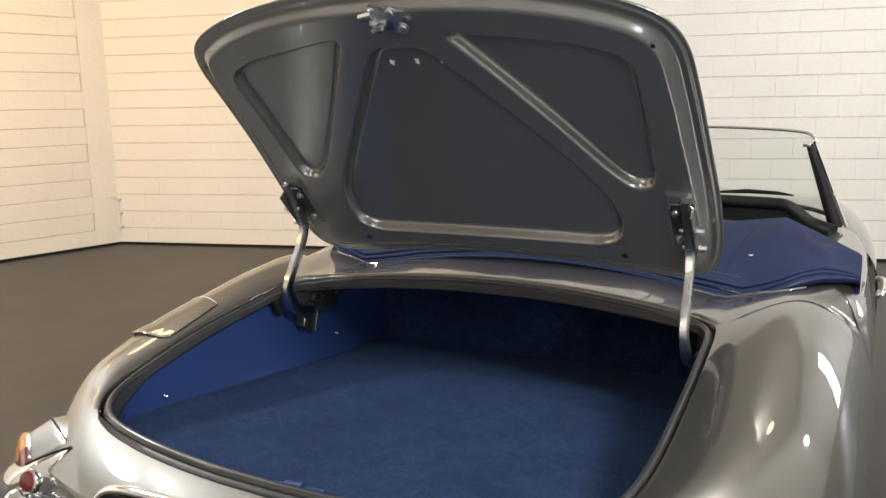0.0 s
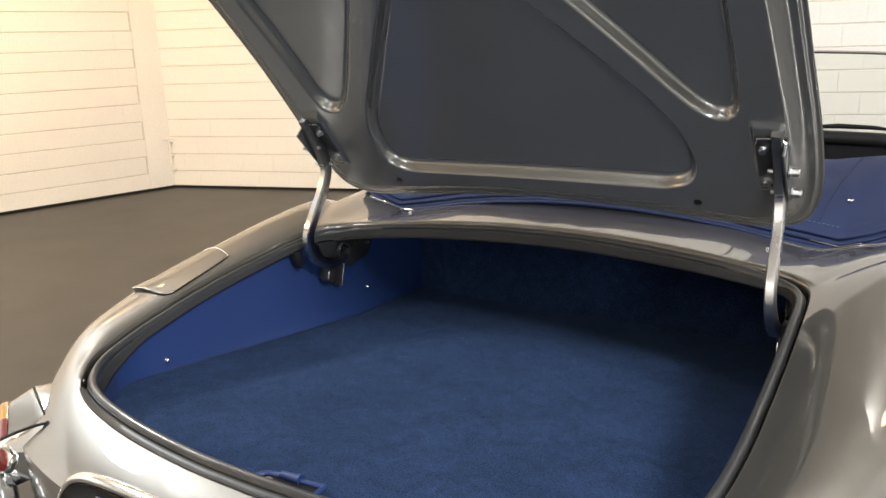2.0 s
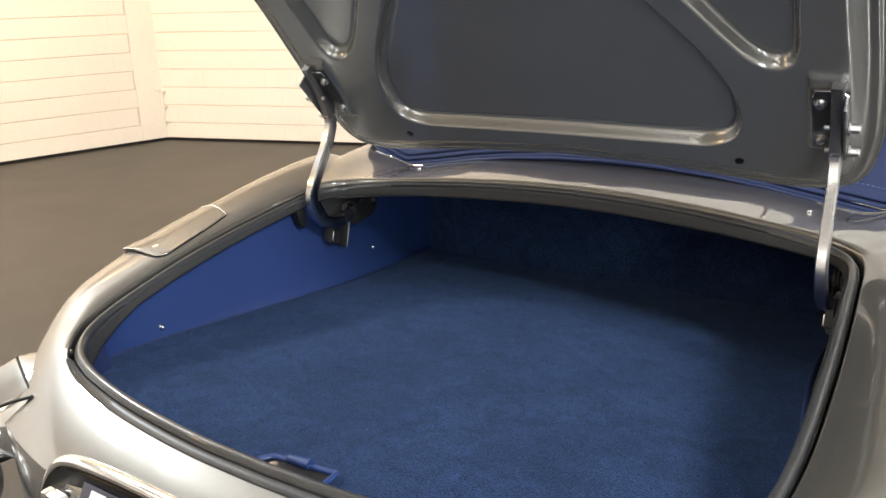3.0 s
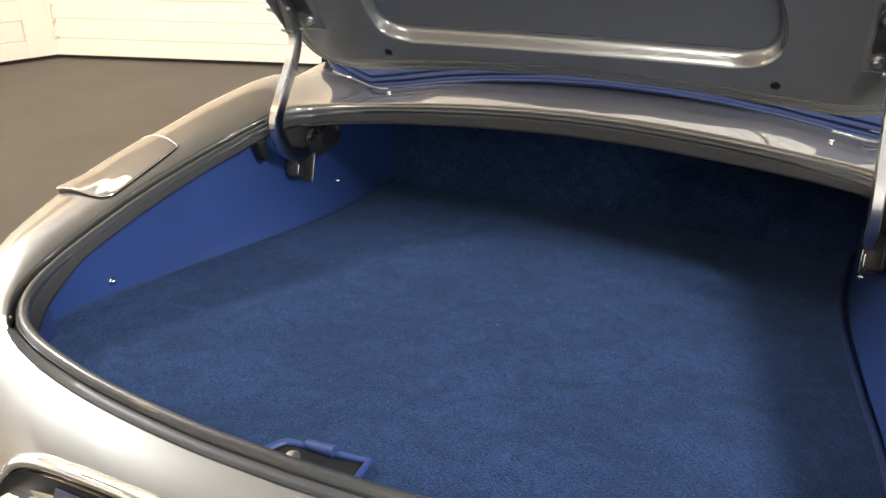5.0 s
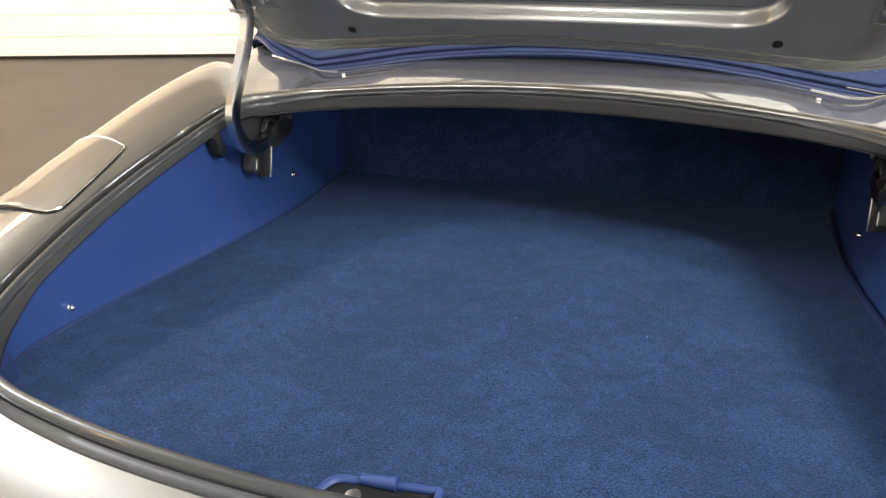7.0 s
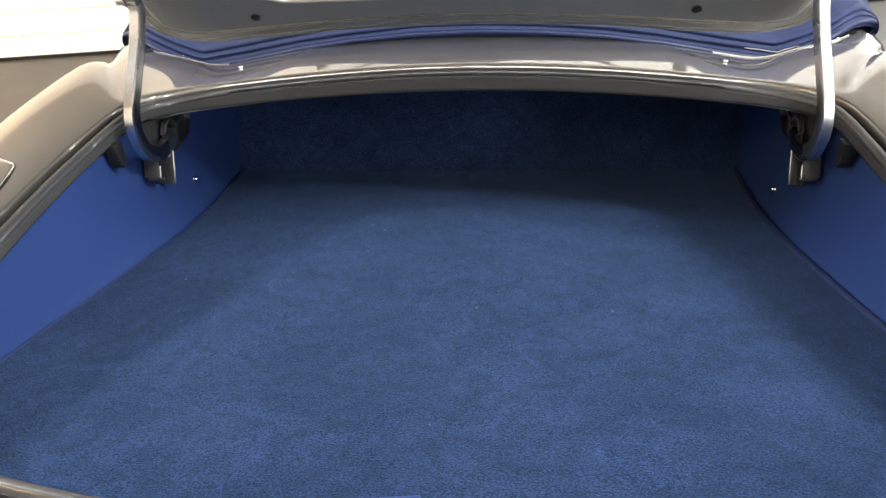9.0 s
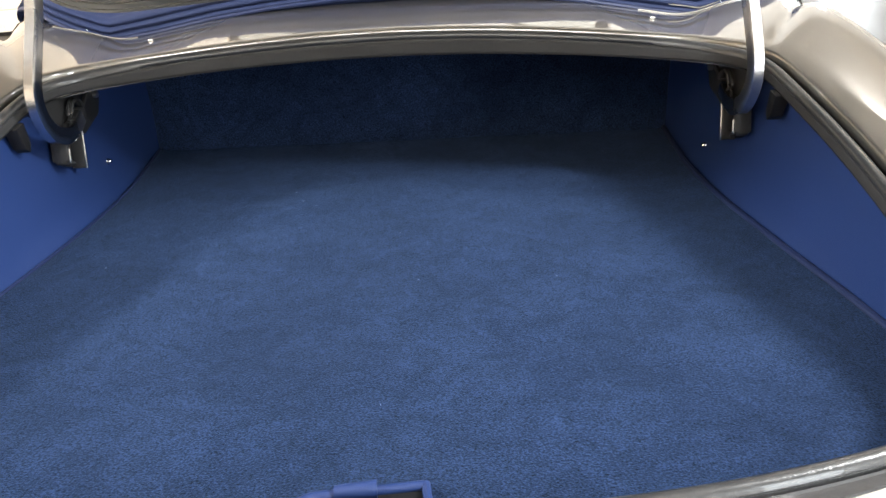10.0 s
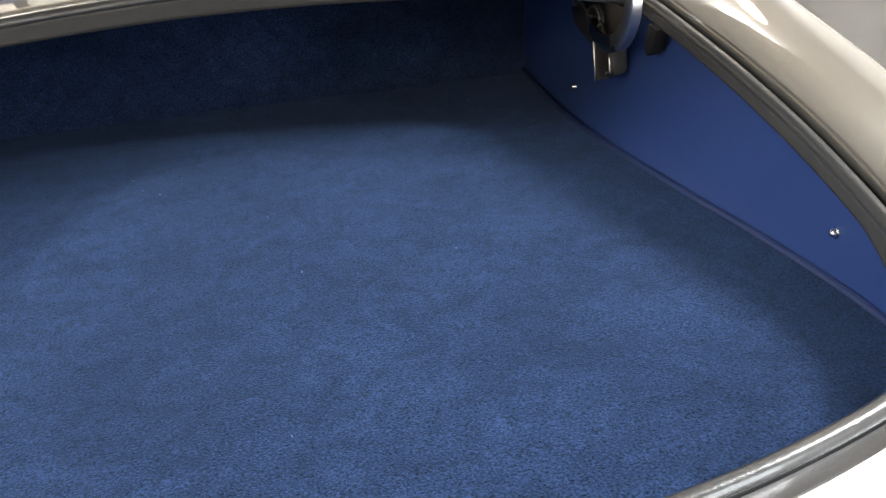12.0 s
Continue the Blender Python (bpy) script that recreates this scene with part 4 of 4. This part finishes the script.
for side in (-1, 1):
    lamp = part("plate_lamp", box(0.05, 0.075, 0.03, Matrix.Translation((side * 0.280, -0.940, 0.545)) @ Matrix.Rotation(radians(90), 4, "X"), 0.008), CHROME, housing, "small chrome plate lamp")
    part("lamp_lens", box(0.034, 0.05, 0.03, Matrix.Translation((side * 0.280, -0.948, 0.548)) @ Matrix.Rotation(radians(90), 4, "X"), 0.006), CLEAR, lamp, "clear ribbed lens")
    # bumper quarter: a bulged blade from beside the plate round the corner
    blade = [(0.480, -0.846, 0.622), (0.505, -0.860, 0.614), (0.535, -0.872, 0.601), (0.575, -0.880, 0.582), (0.635, -0.858, 0.566), (0.69, -0.795, 0.560), (0.735, -0.70, 0.565)]
    blade = spline(blade, 5)
    rows = []
    for i, (x, y, z) in enumerate(blade):
        f = min(1.0, i / 8)
        n = Vector((x * 0.9, y + 0.25, 0)).normalized()
        low = Vector((0.020 * (1 - f) + n.x * 0.012 * f, -0.032 * (1 - f) + n.y * 0.012 * f, -0.094))
        row = []
        for u in np.linspace(0, 1, 13):
            q = Vector((x, y, z)) + low * u + n * ((0.010 + 0.024 * f) * math.sin(math.pi * u) ** 0.6)
            row.append(Vector((side * q.x, q.y, q.z)))
        rows.append(row)
    bm = grid(rows)
    bm.verts.ensure_lookup_table()
    bm.faces.new([bm.verts[j] for j in range(13)])
    bumper = part("bumper_quarter", bm, CHROME, car, "chrome bumper quarter wrapped round the tail", sharp=70)
    part("bumper_seal", tube([r[0] + Vector((0, 0, 0.001)) for r in rows], 0.0028, 8), BLACK, bumper, "black rubber strip")
    part("end_seal", tube([p + Vector((-side * 0.002, 0.002, 0)) for p in rows[0]], 0.0045, 8), BLACK, bumper, "black rubber strip")
    bm = bmesh.new()
    bmesh.ops.create_uvsphere(bm, u_segments=24, v_segments=16, radius=1.0, matrix=Matrix.Translation((side * 0.560, -0.912, 0.490)) @ Matrix.Diagonal((0.036, 0.036, 0.060, 1)))
    part("overrider", bm, CHROME, bumper, "chrome overrider")
    # body-coloured lamp pod above the blade, with a two-coloured lens
    seam = [(0.640, -0.760, 0.56), (0.628, -0.775, 0.615), (0.612, -0.789, 0.636), (0.57, -0.808, 0.634), (0.53, -0.824, 0.626), (0.497, -0.836, 0.614), (0.487, -0.835, 0.56)]
    edge_l = [(0.668, -0.800, 0.55), (0.652, -0.812, 0.598), (0.632, -0.827, 0.615), (0.60, -0.848, 0.606), (0.575, -0.865, 0.595), (0.553, -0.880, 0.582), (0.545, -0.880, 0.55)]
    turn = np.array([side, 1, 1])
    S, L = [p * turn for p in spline(seam, 4)], [p * turn for p in spline(edge_l, 4)]
    rows = [[Vector(a + (b - a) * f + np.array([0, 0, 0.02 * min(0, f)])) for a, b in zip(S, L)] for f in (-1.2, -0.6, 0.0, 0.25, 0.5, 0.75, 1.0)]
    pod = part("tail_lamp", grid(rows), PAINT, car, "tail lamp pod with amber and red lenses", sharp=70)
    part("pod_seam", tube([Vector(p) for p in S], 0.0022, 6), BLACK, pod, "thin dark seam")
    for name, mat, label, i0, i1 in (("amber_lens", AMBER, "ribbed amber lens", 4, 13), ("red_lens", RED, "ribbed dark red lens", 13, 21)):
        rows = []
        for f, off in ((0, (0, 0, -0.002)), (0.0, (0.001, 0, 0.002)), (0.5, (0.008, -0.003, 0.001)), (1, (0.015, -0.006, -0.002)), (1, (0.020, -0.010, -0.010)), (1, (0.030, -0.018, -0.046)), (1, (0.022, -0.012, -0.058))):
            rows.append([Vector(L[i]) + Vector((off[0] * side, off[1], off[2])) for i in range(i0, i1 + 1)])
        part(name, grid(rows), mat, pod, label, sharp=50)
    q = Matrix.Translation((side * 0.541, -0.893, 0.562)) @ Vector((-side * 0.05, -0.95, 0.3)).to_track_quat("Z", "Y").to_matrix().to_4x4()
    reflector = part("reflector_bezel", disc(0.0245, 0.020, q, 28, bevel=0.006), CHROME, bumper, "round chrome reflector bezel")
    part("reflector", disc(0.0205, 0.025, q, 28, bevel=0.005), RED, reflector, "round red reflector")

# wheels
def wheel(x, y):
    m = Matrix.Translation((x, y, 0.325)) @ Matrix.Rotation(radians(90), 4, "Y")
    rows = []
    for a in np.linspace(0, 2 * math.pi, 40, endpoint=False):
        rows.append([m @ Vector((r * math.cos(a), r * math.sin(a), h)) for r, h in ((0.19, -0.06), (0.25, -0.075), (0.31, -0.068), (0.325, -0.045), (0.325, 0.045), (0.31, 0.068), (0.25, 0.075), (0.19, 0.06))])
    w = part("wheel", disc(0.19, 0.10, m, 32, bevel=0.01), STEEL, car, "wire wheel with black tyre")
    part("tyre", grid(rows, True), BLACK, w, "black tyre")


for x in (-0.70, 0.70):
    for y in (-0.02, 2.42):
        wheel(x, y)

# ---- blocks of the walls ----


def block_mesh(name, length, high, open_joint=0.0008):
    g, h = min(0.0002, open_joint), 0.0028
    bm = bmesh.new()
    a, b = [], []
    for x, z in ((g, h), (length - g, h), (length - g, high - h), (g, high - h)):
        a.append(bm.verts.new((x, 0.002, z)))
        b.append(bm.verts.new((min(max(x, open_joint), length - open_joint), -0.006, min(max(z, 0.006), high - 0.006))))
    bm.faces.new(b)
    for i in range(4):
        bm.faces.new([a[i - 1], a[i], b[i], b[i - 1]])
    bmesh.ops.recalc_face_normals(bm, faces=bm.faces)
    me = bpy.data.meshes.new(name)
    bm.to_mesh(me)
    bm.free()
    me.materials.append(BLOCKS)
    return me


def lay(parent, start, way, length, rows_single, first, last, filled):
    """Courses of blocks on a wall; those from first to last metres in the lower rows are single, the rest one mesh.
    filled(row, metres): whether thick paint has closed the upright joints there."""
    shared = block_mesh("block", BLOCK, COURSE)
    closed = block_mesh("block", BLOCK, COURSE, 0.0)
    bm = bmesh.new()
    ang = math.atan2(way.y, way.x)
    for r in range(int(HIGH / COURSE)):
        x = -BLOCK / 2 * (r % 2)
        while x < length:
            x0, x1 = max(x, 0.0), min(x + BLOCK, length)
            if x1 - x0 > 0.05:
                m = Matrix.Translation(start + way * x0 + Vector((0, 0, r * COURSE))) @ Matrix.Rotation(ang, 4, "Z")
                if r < rows_single and first <= x0 < last and x1 - x0 > BLOCK - 0.001:
                    shut = filled(r, x0)
                    ob = new("block", closed if shut else shared)
                    ob.matrix_basis = m @ Matrix.Translation((0, random.uniform(-0.0008, 0.0008) * (0.1 if shut else 1), 0))
                    ob.parent = parent
                else:
                    g, h, ln = 0.0002, 0.0028, x1 - x0
                    a = [bm.verts.new(m @ Vector(p)) for p in ((g, 0.002, h), (ln - g, 0.002, h), (ln - g, 0.002, COURSE - h), (g, 0.002, COURSE - h))]
                    b = [bm.verts.new(m @ Vector(p)) for p in ((0.0008, -0.006, 0.006), (ln - 0.0008, -0.006, 0.006), (ln - 0.0008, -0.006, COURSE - 0.006), (0.0008, -0.006, COURSE - 0.006))]
                    bm.faces.new(b)
                    for i in range(4):
                        bm.faces.new([a[i - 1], a[i], b[i], b[i - 1]])
            x += BLOCK
    tagged(finish("blocks", bm, BLOCKS, parent), kind="stuff")


lay(wall_back, A, RX, 11.0, 14, 0.0, 6.0, lambda row, along: row > 3 and along < 3.0)
lay(wall_left, C, RY, 9.765, 14, 5.9, 9.8, lambda row, along: True)
